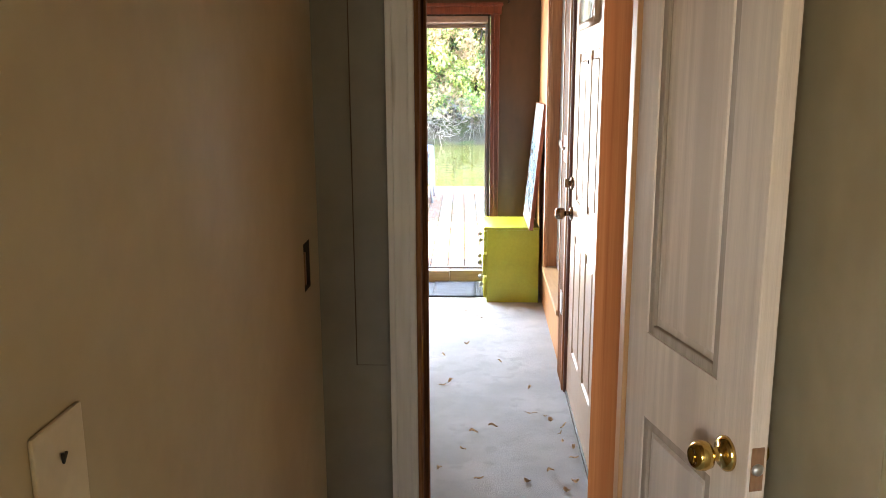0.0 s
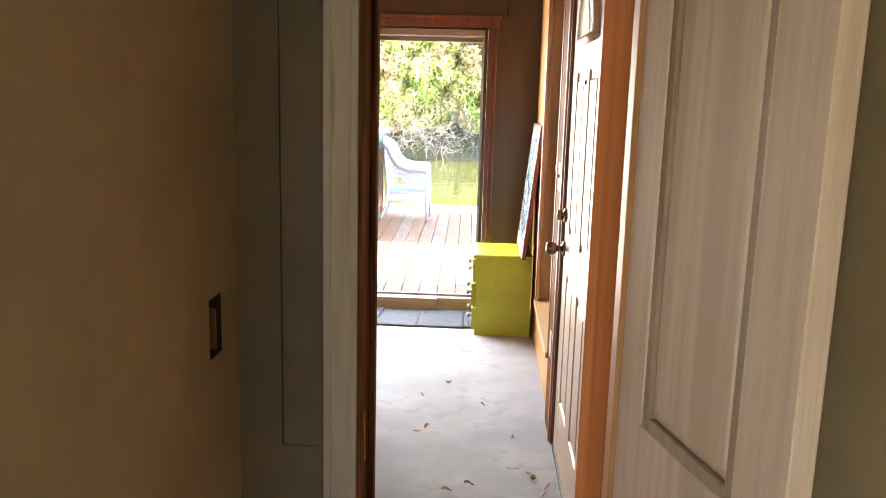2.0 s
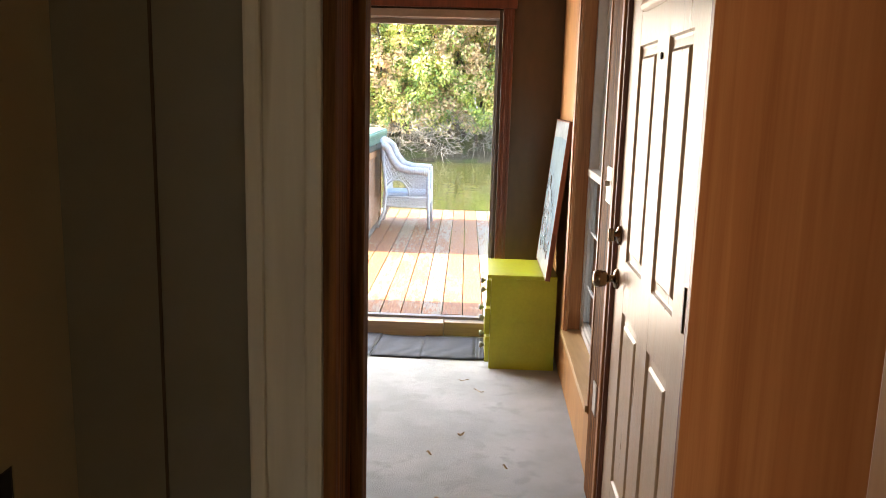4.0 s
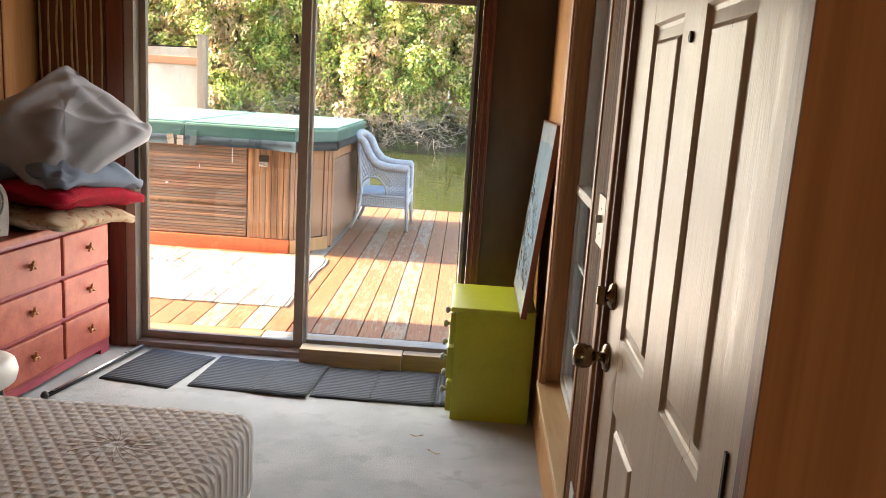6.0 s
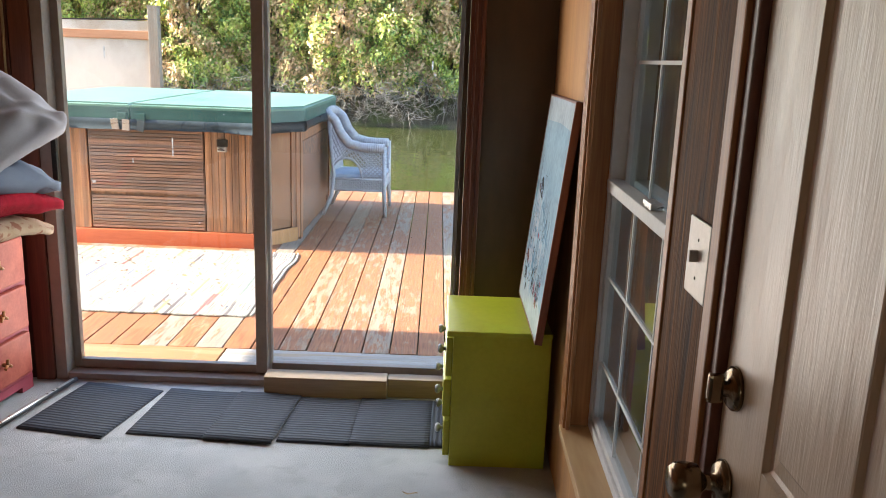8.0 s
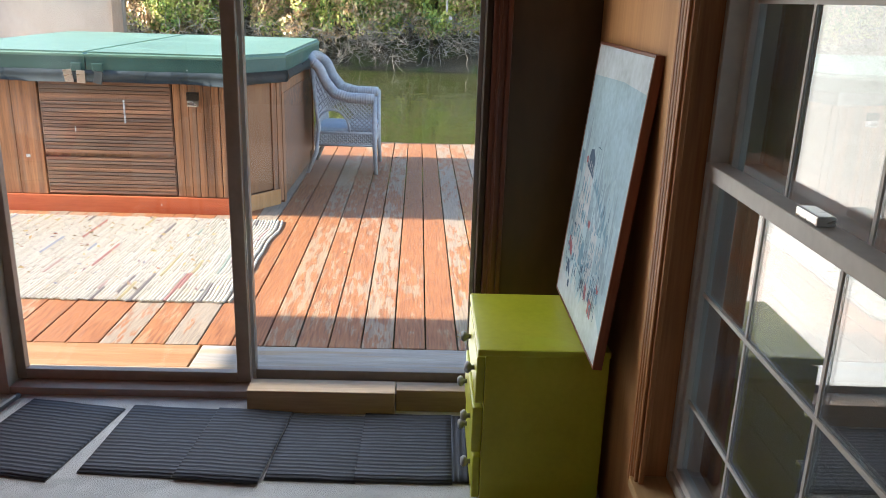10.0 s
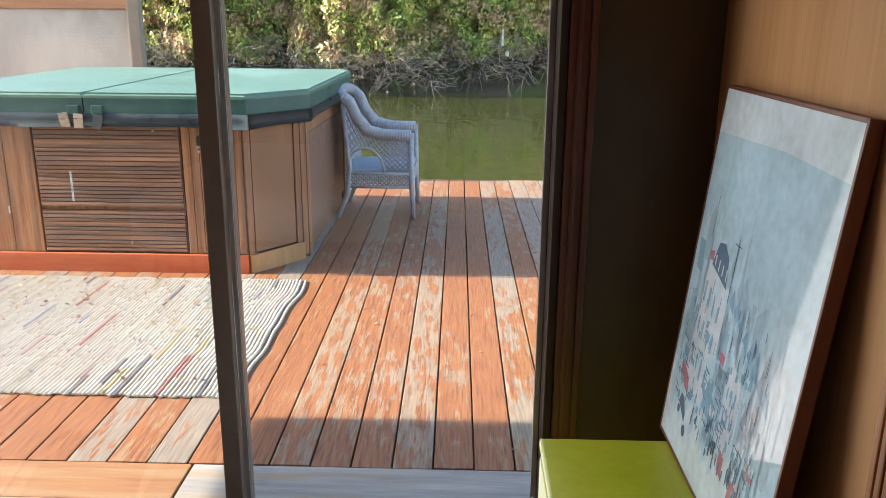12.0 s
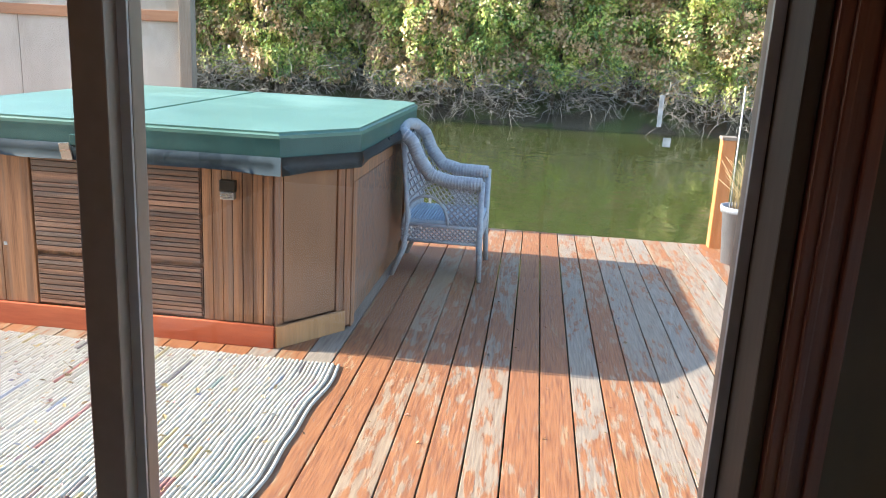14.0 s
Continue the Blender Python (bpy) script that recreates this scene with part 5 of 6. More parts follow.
def rug():
    """Thick rag cords side by side on a thin dark warp."""
    ob = thing("rag_rug", pose(-2.15, 7.96, DZ + 0.001), "striped cream rag rug lying on the sunny deck", "rug")
    w, d, pitch = 2.2, 1.56, 0.0195
    rng = random.Random(19)

    def edge(u, y):
        return 0.05 * noise.noise(Vector((5, y * 2.6, 1))) * u ** 8

    def top(u, v):
        x, y = (u - 0.5) * w, (v - 0.5) * d
        return Vector((x + edge(u, y), y, 0.004))
    bm = sheet(top, 90, 24)
    low = bmesh.ops.extrude_face_region(bm, geom=bm.faces[:])["geom"]
    for v in low:
        if isinstance(v, bmesh.types.BMVert):
            v.co.z = 0.0
    part("warp", bm, RUG_WARP, ob, "thin dark warp under the cords")
    verts, faces = [], []
    section = [(-0.0082, 0.0), (-0.0055, 0.007), (0.0, 0.0092), (0.0055, 0.007), (0.0082, 0.0)]
    for k in range(int(w / pitch)):
        u = (k + 0.5) * pitch / w
        y, end = -d / 2 - rng.uniform(0, 0.018), d / 2 + rng.uniform(0, 0.018)
        while y < end - 0.01:
            stop = min(end, y + rng.uniform(0.08, 0.45))
            n, fat, base = max(2, int((stop - y) / 0.045)), rng.uniform(0.85, 1.1), len(verts)
            for i in range(n + 1):
                yy = y + (stop - y) * i / n
                x = -w / 2 + u * w + edge(u, yy) + 0.0035 * noise.noise(Vector((k * 3.7, yy * 9, 0)))
                lump = fat * (1 + 0.22 * noise.noise(Vector((k * 5.1, yy * 26, 2))))
                verts += [(x + a * min(lump, 1.06), yy, 0.003 + b * lump) for a, b in section]
            for i in range(n):
                for j in range(4):
                    q = base + 5 * i + j
                    faces.append((q, q + 1, q + 6, q + 5))
            faces += [tuple(base + j for j in range(5)), tuple(base + 5 * n + j for j in range(4, -1, -1))]
            y = stop
    data = bpy.data.meshes.new("cords")
    data.from_pydata(verts, [], faces)
    data.polygons.foreach_set("use_smooth", [len(f) == 4 for f in faces])
    data.materials.append(RUG)
    tagged(part("cords", data, None, ob), "rag cords in cream with dyed bits", kind="stuff")
    part("hem", tube(bmesh.new(), [(w / 2 + 0.006 + edge(1, y), y, 0.006) for y in np.linspace(-d / 2, d / 2, 24)], 0.0075, 8), HEM_CLOTH, ob, "pale rolled edge")
    return ob


rug()


def octagon(x0, x1, y0, y1, cut, cut_y=None, rear=0.1):
    cy = cut_y or cut
    return [(x0 + cut, y0), (x1 - cut, y0), (x1, y0 + cy), (x1, y1 - rear), (x1 - rear, y1), (x0 + rear, y1), (x0, y1 - rear), (x0, y0 + cy)]


def hot_tub():
    X0, X1, Y0, Y1, CX, CY = -3.36, -1.125, 8.9, 11.1, 0.3, 0.4
    ob = thing("hot_tub", pose(0, 0, DZ), "brown wood-clad hot tub under a closed green vinyl cover", "hot tub")
    part("shell", prism(bmesh.new(), octagon(X0 + 0.03, X1 - 0.03, Y0 + 0.03, Y1 - 0.03, CX, CY), 0.0, 0.95), TUB_WOOD, ob)
    # front: planked pilasters each side of a louvred panel
    part("corner_board", boxes(((-1.475, Y0 - 0.004, 0.12), (-1.43, Y0 + 0.04, 0.955), 0.004)), TUB_WOOD, ob)
    for x in np.arange(-1.79, -1.49, 0.052):
        part("plank", boxes(((x, Y0, 0.12), (x + 0.049, Y0 + 0.04, 0.955), 0.004)), TUB_WOOD, ob)
    for x in (-3.055, -2.875):
        part("plank", boxes(((x, Y0, 0.12), (x + 0.177, Y0 + 0.04, 0.955), 0.004)), TUB_WOOD, ob)
    panel = part("front_panel", boxes(((-2.69, Y0 + 0.012, 0.125), (-1.8, Y0 + 0.045, 0.385), 0.002), ((-2.69, Y0 + 0.012, 0.412), (-1.8, Y0 + 0.045, 0.955), 0.002)), LOUVRE_WOOD, ob)
    rng = random.Random(11)
    for low, top in ((0.13, 0.385), (0.412, 0.952)):
        z = low
        while z < top - 0.02:
            step = min(rng.choice((0.024, 0.03, 0.055, 0.024)), top - z)
            part("slat", boxes(((-2.685, Y0, z), (-1.805, Y0 + 0.02, z + step - 0.005), 0.002)), LOUVRE_WOOD, panel)
            z += step
    part("skirt_board", boxes(((X0 + CX, Y0 - 0.022, 0.0), (X1 - CX + 0.005, Y0, 0.118), 0.004)), RED_SKIRT, ob, "red-brown painted skirt board")
    # chamfered corner: tan board, two posts, tan skirt
    turn = math.degrees(math.atan2(CY, CX))
    m = pose(X1 - CX, Y0, 0, 0, 0, turn)
    part("corner_panel", boxes(((0.06, 0.0, 0.12), (0.39, 0.03, 0.955), 0.003, m)), TUB_TAN, ob, "tan weathered corner board")
    for x in (0.004, 0.395, 0.445):
        part("corner_post", boxes(((x, -0.008, 0.02), (x + 0.045, 0.03, 0.955), 0.004, m)), TUB_WOOD, ob)
    part("corner_skirt", boxes(((0.0, -0.03, 0.0), (0.44, -0.008, 0.115), 0.003, m)), TAN_WOOD, ob, "bare tan skirt board")
    # long side
    part("side_panel", boxes(((X1 - 0.03, Y0 + CY + 0.09, 0.12), (X1 - 0.008, Y1 - 0.12 - 0.06, 0.8), 0.003)), LOUVRE_WOOD, ob, "dark brown side board")
    part("side_rail", boxes(((X1 - 0.03, Y0 + CY, 0.81), (X1 + 0.002, Y1 - 0.12, 0.955), 0.003)), TUB_WOOD, ob)
    for y in (Y0 + CY, Y0 + CY + 0.045, Y1 - 0.12 - 0.05):
        part("side_post", boxes(((X1 - 0.03, y, 0.0), (X1 + 0.004, y + 0.043, 0.81), 0.004)), TUB_WOOD, ob)
    # cover: two padded halves either side of a fold that runs from front to back
    cover = tagged(new("cover"), "green vinyl padded cover")
    cover.parent = ob
    xs0, xs1, ya, yb, fold = X0 - 0.04, X1 + 0.05, Y0 - 0.06, Y1 + 0.05, -2.33
    for name, out in (("near_half", [(fold + 0.004, ya), (xs1 - CX, ya), (xs1, ya + CY), (xs1, yb - 0.1), (xs1 - 0.1, yb), (fold + 0.004, yb)]),
                      ("far_half", [(xs0 + CX, ya), (fold - 0.004, ya), (fold - 0.004, yb), (xs0 + 0.1, yb), (xs0, yb - 0.1), (xs0, ya + CY)])):
        # Sides in a darker green than the top skin.
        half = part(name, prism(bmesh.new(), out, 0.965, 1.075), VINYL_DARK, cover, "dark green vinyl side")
        cx, cy = sum(p[0] for p in out) / 6, sum(p[1] for p in out) / 6
        bm = prism(bmesh.new(), [(x + 0.003 * (1 if x > cx + 0.2 else -1), y + 0.003 * (1 if y > cy else -1)) for x, y in out], 1.07, 1.09)
        for v in bm.verts:
            if v.co.z > 1.08:
                v.co.z += 0.012 + 0.014 * (v.co.y - ya) / (yb - ya)
        bmesh.ops.bevel(bm, geom=[e for e in bm.edges if all(v.co.z > 1.08 for v in e.verts)], offset=0.016, segments=3, affect="EDGES")
        part("top_skin", bm, VINYL_GREEN, half, "paler green vinyl top")
    # loose flap hanging all round below the cover
    bm = bmesh.new()
    loop = octagon(X0 - 0.05, X1 + 0.06, Y0 - 0.07, Y1 + 0.06, CX, CY)
    for (xa, ya), (xb, yb) in zip(loop, loop[1:] + loop[:1]):
        n = max(2, int(math.dist((xa, ya), (xb, yb)) / 0.05))
        normal = Vector((yb - ya, xa - xb, 0)).normalized()
        pts = []
        for k in range(n + 1):
            p = Vector((xa, ya, 0)).lerp(Vector((xb, yb, 0)), k / n)
            w = noise.noise(Vector((p.x * 2.5, p.y * 2.5, 0)))
            pts.append((p + Vector((0, 0, 0.985)), p + normal * (0.012 + 0.014 * w) + Vector((0, 0, 0.945)), p - normal * (0.004 + 0.02 * w) + Vector((0, 0, 0.905 + 0.016 * w))))
        cols = [[bm.verts.new(q) for q in row] for row in pts]
        for a, b in zip(cols, cols[1:]):
            for j in (0, 1):
                bm.faces.new((a[j], b[j], b[j + 1], a[j + 1])).smooth = True
    bmesh.ops.solidify(bm, geom=bm.faces[:], thickness=0.004)
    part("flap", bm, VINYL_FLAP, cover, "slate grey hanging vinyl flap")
    for x in (-2.42, -2.28):
        part("buckle", boxes(((x, Y0 - 0.082, 0.975), (x + 0.07, Y0 - 0.064, 1.03), 0.006)), VINYL_DARK, cover, "dark cover strap buckle")
    for x, turn in ((-2.47, -6), (-2.38, 4), (-2.26, 14)):
        part("strap", boxes(((0, -0.004, -0.085), (0.055, 0.004, 0.0), 0.002, pose(x, Y0 - 0.092, 0.985, 8, turn, 0))), STEEL if x < -2.3 else VINYL_FLAP, cover, "crumpled shiny strap end")
    lock = part("lock_box", boxes(((-1.69, Y0 - 0.03, 0.795), (-1.61, Y0, 0.85), 0.004)), IRON, ob, "small metal lock box")
    part("lock_plate", boxes(((-1.685, Y0 - 0.034, 0.755), (-1.615, Y0, 0.793), 0.004)), STEEL, lock)
    return ob


hot_tub()


def wicker_chair():
    """Open-woven armchair; it looks towards +x, its back leans on the tub."""
    ob = thing("wicker_armchair", pose(-0.79, 10.68, DZ), "white painted wicker armchair on the shaded deck", "chair")
    W = 0.295

    def rim(s):
        """Arm and back line from front (0) to the top of the back (1), in x and z."""
        pts = [(0.27, 0.66), (0.06, 0.665), (-0.07, 0.7), (-0.15, 0.8), (-0.2, 0.91), (-0.26, 0.965)]
        t = s * (len(pts) - 1)
        i = min(int(t), len(pts) - 2)
        f = t - i
        return pts[i][0] + f * (pts[i + 1][0] - pts[i][0]), pts[i][1] + f * (pts[i + 1][1] - pts[i][1])

    # one thick braided rim: arm, back, arm
    path = [(*[rim(k / 10)[0]], -W, rim(k / 10)[1]) for k in range(10)]
    path += [(-0.27 - 0.03 * math.sin(math.pi * k / 8), -W + 2 * W * k / 8, 0.965 + 0.025 * math.sin(math.pi * k / 8)) for k in range(9)]
    path += [(x, -y, z) for x, y, z in path[:10][::-1]]
    part("rim", tube(bmesh.new(), [(x, y, z) for x, y, z in path], 0.044, 10), WICKER, ob)
    bm = bmesh.new()
    for a, b in zip(path, path[1:]):
        va, vb = Vector(a), Vector(b)
        n = max(1, int((vb - va).length / 0.02))
        for k in range(n):
            p, q = va.lerp(vb, k / n), va.lerp(vb, (k + 0.55) / n)
            tube(bm, [p, q], [0.0455, 0.046], 9)
    part("binding", bm, WICKER, ob)

    def lattice(fn, nu, nv, width=0.008):
        """Crossed diagonal strands over the surface fn(u, v)."""
        bm = bmesh.new()
        for sign in (1, -1):
            for k in range(-nv, nu + 1):
                pts = []
                for j in range(nv * 2 + 1):
                    v = j / (2 * nv)
                    u = (k + v * nv) / nu if sign > 0 else 1 - (k + v * nv) / nu
                    if -1e-6 <= u <= 1 + 1e-6:
                        p = fn(u, v)
                        if p is not None:
                            pts.append(p)
                            continue
                    if len(pts) > 1:
                        tube(bm, pts, width, 4, False)
                    pts = []
                if len(pts) > 1:
                    tube(bm, pts, width, 4, False)
        return bm

    def back(u, v):
        x = -0.2 - 0.075 * v - 0.04 * math.sin(math.pi * u)
        return Vector((x, -W + 2 * W * u, 0.38 + 0.57 * v))
    part("backrest", lattice(back, 18, 17, 0.0075), WICKER, ob)
    for side in (-1, 1):
        def wall(u, v, side=side):
            x = 0.27 - 0.5 * u
            s = min(1, u * 0.78)
            top = rim(s)[1]
            z = 0.36 + (top - 0.36) * v
            if ((x + 0.09) / 0.15) ** 2 + ((z - 0.36) / 0.2) ** 2 < 1:
                return None
            return Vector((x, side * W, z))
        part("side", lattice(wall, 12, 8, 0.0065), WICKER, ob)
        arch = [(-0.09 + 0.15 * math.cos(math.pi * k / 14), side * W, 0.36 + 0.2 * math.sin(math.pi * k / 14)) for k in range(15)]
        part("arch", tube(bmesh.new(), arch, 0.011, 8), WICKER, ob)

        def skirt(u, v, side=side):
            return Vector((0.27 - 0.52 * u, side * (W + 0.004), 0.26 + 0.1 * v))
        part("apron", lattice(skirt, 15, 3, 0.0085), WICKER, ob)
        for z in (0.255, 0.36):
            part("rail", tube(bmesh.new(), [(0.27, side * W, z), (-0.25, side * W, z)], 0.013, 8), WICKER, ob)
        part("front_leg", tube(bmesh.new(), [(0.29, side * (W + 0.01), 0), (0.275, side * W, 0.25), (0.27, side * W, 0.68)], [0.017, 0.021, 0.021], 8), WICKER, ob)
        part("back_leg", tube(bmesh.new(), [(-0.31, side * (W + 0.01), 0), (-0.23, side * W, 0.2), (-0.21, side * W, 0.4), (-0.26, side * W, 0.93)], [0.017, 0.02, 0.019, 0.017], 8), WICKER, ob)

    def front(u, v):
        return Vector((0.274, -W + 2 * W * u, 0.26 + 0.1 * v))
    part("apron", lattice(front, 15, 3, 0.0085), WICKER, ob)
    bm = boxes(((-0.25, -W + 0.01, 0.37), (0.275, W - 0.01, 0.395), 0.01))
    for k in range(26):
        x = -0.24 + 0.02 * k
        tube(bm, [(x, -W + 0.01, 0.396), (x, W - 0.01, 0.396)], 0.009, 6)
    part("seat", bm, SEAT_BLUE, ob, "pale blue woven seat")
    return ob


wicker_chair()


def fence():
    ob = thing("fence", pose(0, 0, DZ), "pale board fence with a brown rail and a grey post", "fence")
    for x in (-3.2, -5.2):
        post = part("post", boxes(((x - 0.055, 11.86, 0), (x + 0.055, 11.96, 1.95), 0.006)), POST_WOOD, ob)
        part("post_cap", prism(bmesh.new(), [(x - 0.06, 11.855), (x + 0.06, 11.855), (x + 0.06, 11.965), (x - 0.06, 11.965)], 1.95, 1.965), POST_WOOD, post)
    for x, wide in ((-5.15, 0.42), (-4.725, 1.46)):
        part("board", boxes(((x, 11.9, 0.03), (x + wide, 11.915, 1.6), 0.002)), FENCE_PANEL, ob)
    part("rail", boxes(((-5.15, 11.88, 1.6), (-3.255, 11.92, 1.69), 0.004)), FENCE_RAIL, ob)
    part("mesh_screen", boxes(((-5.15, 11.905, 1.69), (-3.255, 11.91, 1.8), 0.001)), FENCE_PANEL, ob)
    part("wire", tube(bmesh.new(), [(-5.15, 11.905, 1.81), (-4.4, 11.905, 1.79), (-3.25, 11.905, 1.815)], 0.008, 6), IRON, ob)
    part("board", boxes(((-7.2, 11.9, 0.03), (-5.26, 11.915, 1.6), 0.002)), FENCE_PANEL, ob)
    return ob


fence()

post = thing("mooring_post", pose(1.35, 12.0, DZ), "orange stained wooden post at the deck's edge", "post")
part("shaft", boxes(((-0.055, -0.055, -0.4), (0.055, 0.055, 0.9), 0.006)), ORANGE_POST, post)
part("cap", boxes(((-0.062, -0.062, 0.9), (0.062, 0.062, 0.93), 0.006)), POST_WOOD, post)


def potted_plant():
    ob = thing("plant_pot", pose(1.42, 11.5, DZ), "grey plastic pot with dry stems and a faded pink flower", "plant pot")
    part("pot", lathe(bmesh.new(), [(0.001, 0), (0.115, 0), (0.15, 0.4), (0.165, 0.4), (0.17, 0.45), (0.155, 0.45), (0.145, 0.42), (0.001, 0.415)], None, 28), POT_GREY, ob)
    part("soil", lathe(bmesh.new(), [(0.001, 0.41), (0.145, 0.41), (0.14, 0.425), (0.001, 0.43)], None, 20), SOIL, ob)
    rng = random.Random(5)
    bm = bmesh.new()
    for _ in range(36):
        a, r = rng.uniform(0, math.tau), rng.uniform(0.01, 0.1)
        lean, high = rng.uniform(-0.12, 0.12), rng.uniform(0.2, 0.42)
        p = Vector((r * math.cos(a), r * math.sin(a), 0.42))
        tube(bm, [p, p + Vector((lean * 0.3, lean * 0.2, high * 0.6)), p + Vector((lean * 1.2, -lean, high))], [0.004, 0.003, 0.0015], 5)
    part("dry_stems", bm, DRY, ob)
    part("stake", tube(bmesh.new(), [(-0.1, 0, 0.42), (-0.105, 0.02, 1.35)], 0.006, 6), VINYL, ob, "thin white plant stake")
    stems = bmesh.new()
    for k in range(4):
        tube(stems, [(0.05 + 0.02 * k, 0, 0.42), (0.1 + 0.02 * k, 0.01 * k, 0.8), (0.14 + 0.012 * k, 0.02, 1.15)], [0.007, 0.006, 0.004], 6)
    part("pale_stems", stems, VINYL, ob)
    bm = bmesh.new()
    for _ in range(60):
        p = Vector((0.15 + rng.gauss(0, 0.05), rng.gauss(0, 0.05), 1.12 + rng.gauss(0, 0.08)))
        m = Matrix.Translation(p) @ Euler((rng.random() * 6, rng.random() * 6, 0)).to_matrix().to_4x4()
        vs = [bm.verts.new(m @ Vector(c)) for c in ((-0.02, 0, 0), (0, -0.012, 0.004), (0.02, 0, 0), (0, 0.012, 0.004))]
        bm.faces.new(vs)
    part("flower", bm, PETAL, ob, "faded pink petals")
    return ob


potted_plant()


# water and land
def water_material():
    mat, nodes, links, bsdf = nodes_of("murky_green_pond_water")
    bsdf.inputs["Base Color"].default_value = (0.05, 0.058, 0.018, 1)
    bsdf.inputs["Roughness"].default_value, bsdf.inputs["IOR"].default_value = 0.03, 1.33
    where, place, ripple = nodes.new("ShaderNodeTexCoord"), nodes.new("ShaderNodeMapping"), nodes.new("ShaderNodeTexNoise")
    place.inputs["Scale"].default_value = (1.2, 0.7, 1)
    ripple.inputs["Scale"].default_value, ripple.inputs["Detail"].default_value = 2.2, 3.0
    links.new(where.outputs["Object"], place.inputs[0])
    links.new(place.outputs[0], ripple.inputs["Vector"])
    relief = nodes.new("ShaderNodeBump")
    relief.inputs["Strength"].default_value, relief.inputs["Distance"].default_value = 0.22, 0.05
    links.new(ripple.outputs["Fac"], relief.inputs["Height"])
    links.new(relief.outputs[0], bsdf.inputs["Normal"])
    return mat


WATER = water_material()
structure("water", boxes(((-70, 11.6, -0.62), (70, 27.5, -0.5))), WATER, "still murky green pond water", "water")


def ground_height(x, y):
    if y < 11.0:
        return -0.75
    if y < 13.0:
        return -0.75 - 0.6 * (y - 11) / 2
    if y < 25.0:
        return -1.35
    rise = min(1.0, (y - 25.0) / 3.0)
    far = max(0.0, min(1.0, (y - 28) / 12))
    return -1.35 + 1.5 * rise + 2.6 * far + 0.18 * noise.noise(Vector((x * 0.6, y * 0.6, 0)))


def ground():
    ys = [-400, -60, -10, 5, 11, 12, 13, 18, 24, 25, 25.6, 26.2, 26.8, 27.4, 28, 29, 31, 34, 40, 60, 150, 600]
    xs = [-600, -150, -70] + list(np.arange(-40, 41, 1.0)) + [70, 150, 600]
    bm = bmesh.new()
    rows = [[bm.verts.new((x, y, ground_height(x, y))) for x in xs] for y in ys]
    for a, b in zip(rows, rows[1:]):
        for k in range(len(xs) - 1):
            bm.faces.new((a[k], a[k + 1], b[k + 1], b[k])).smooth = True
    return structure("ground", bm, EARTH, "earthen ground and pond bank", "ground")


ground()


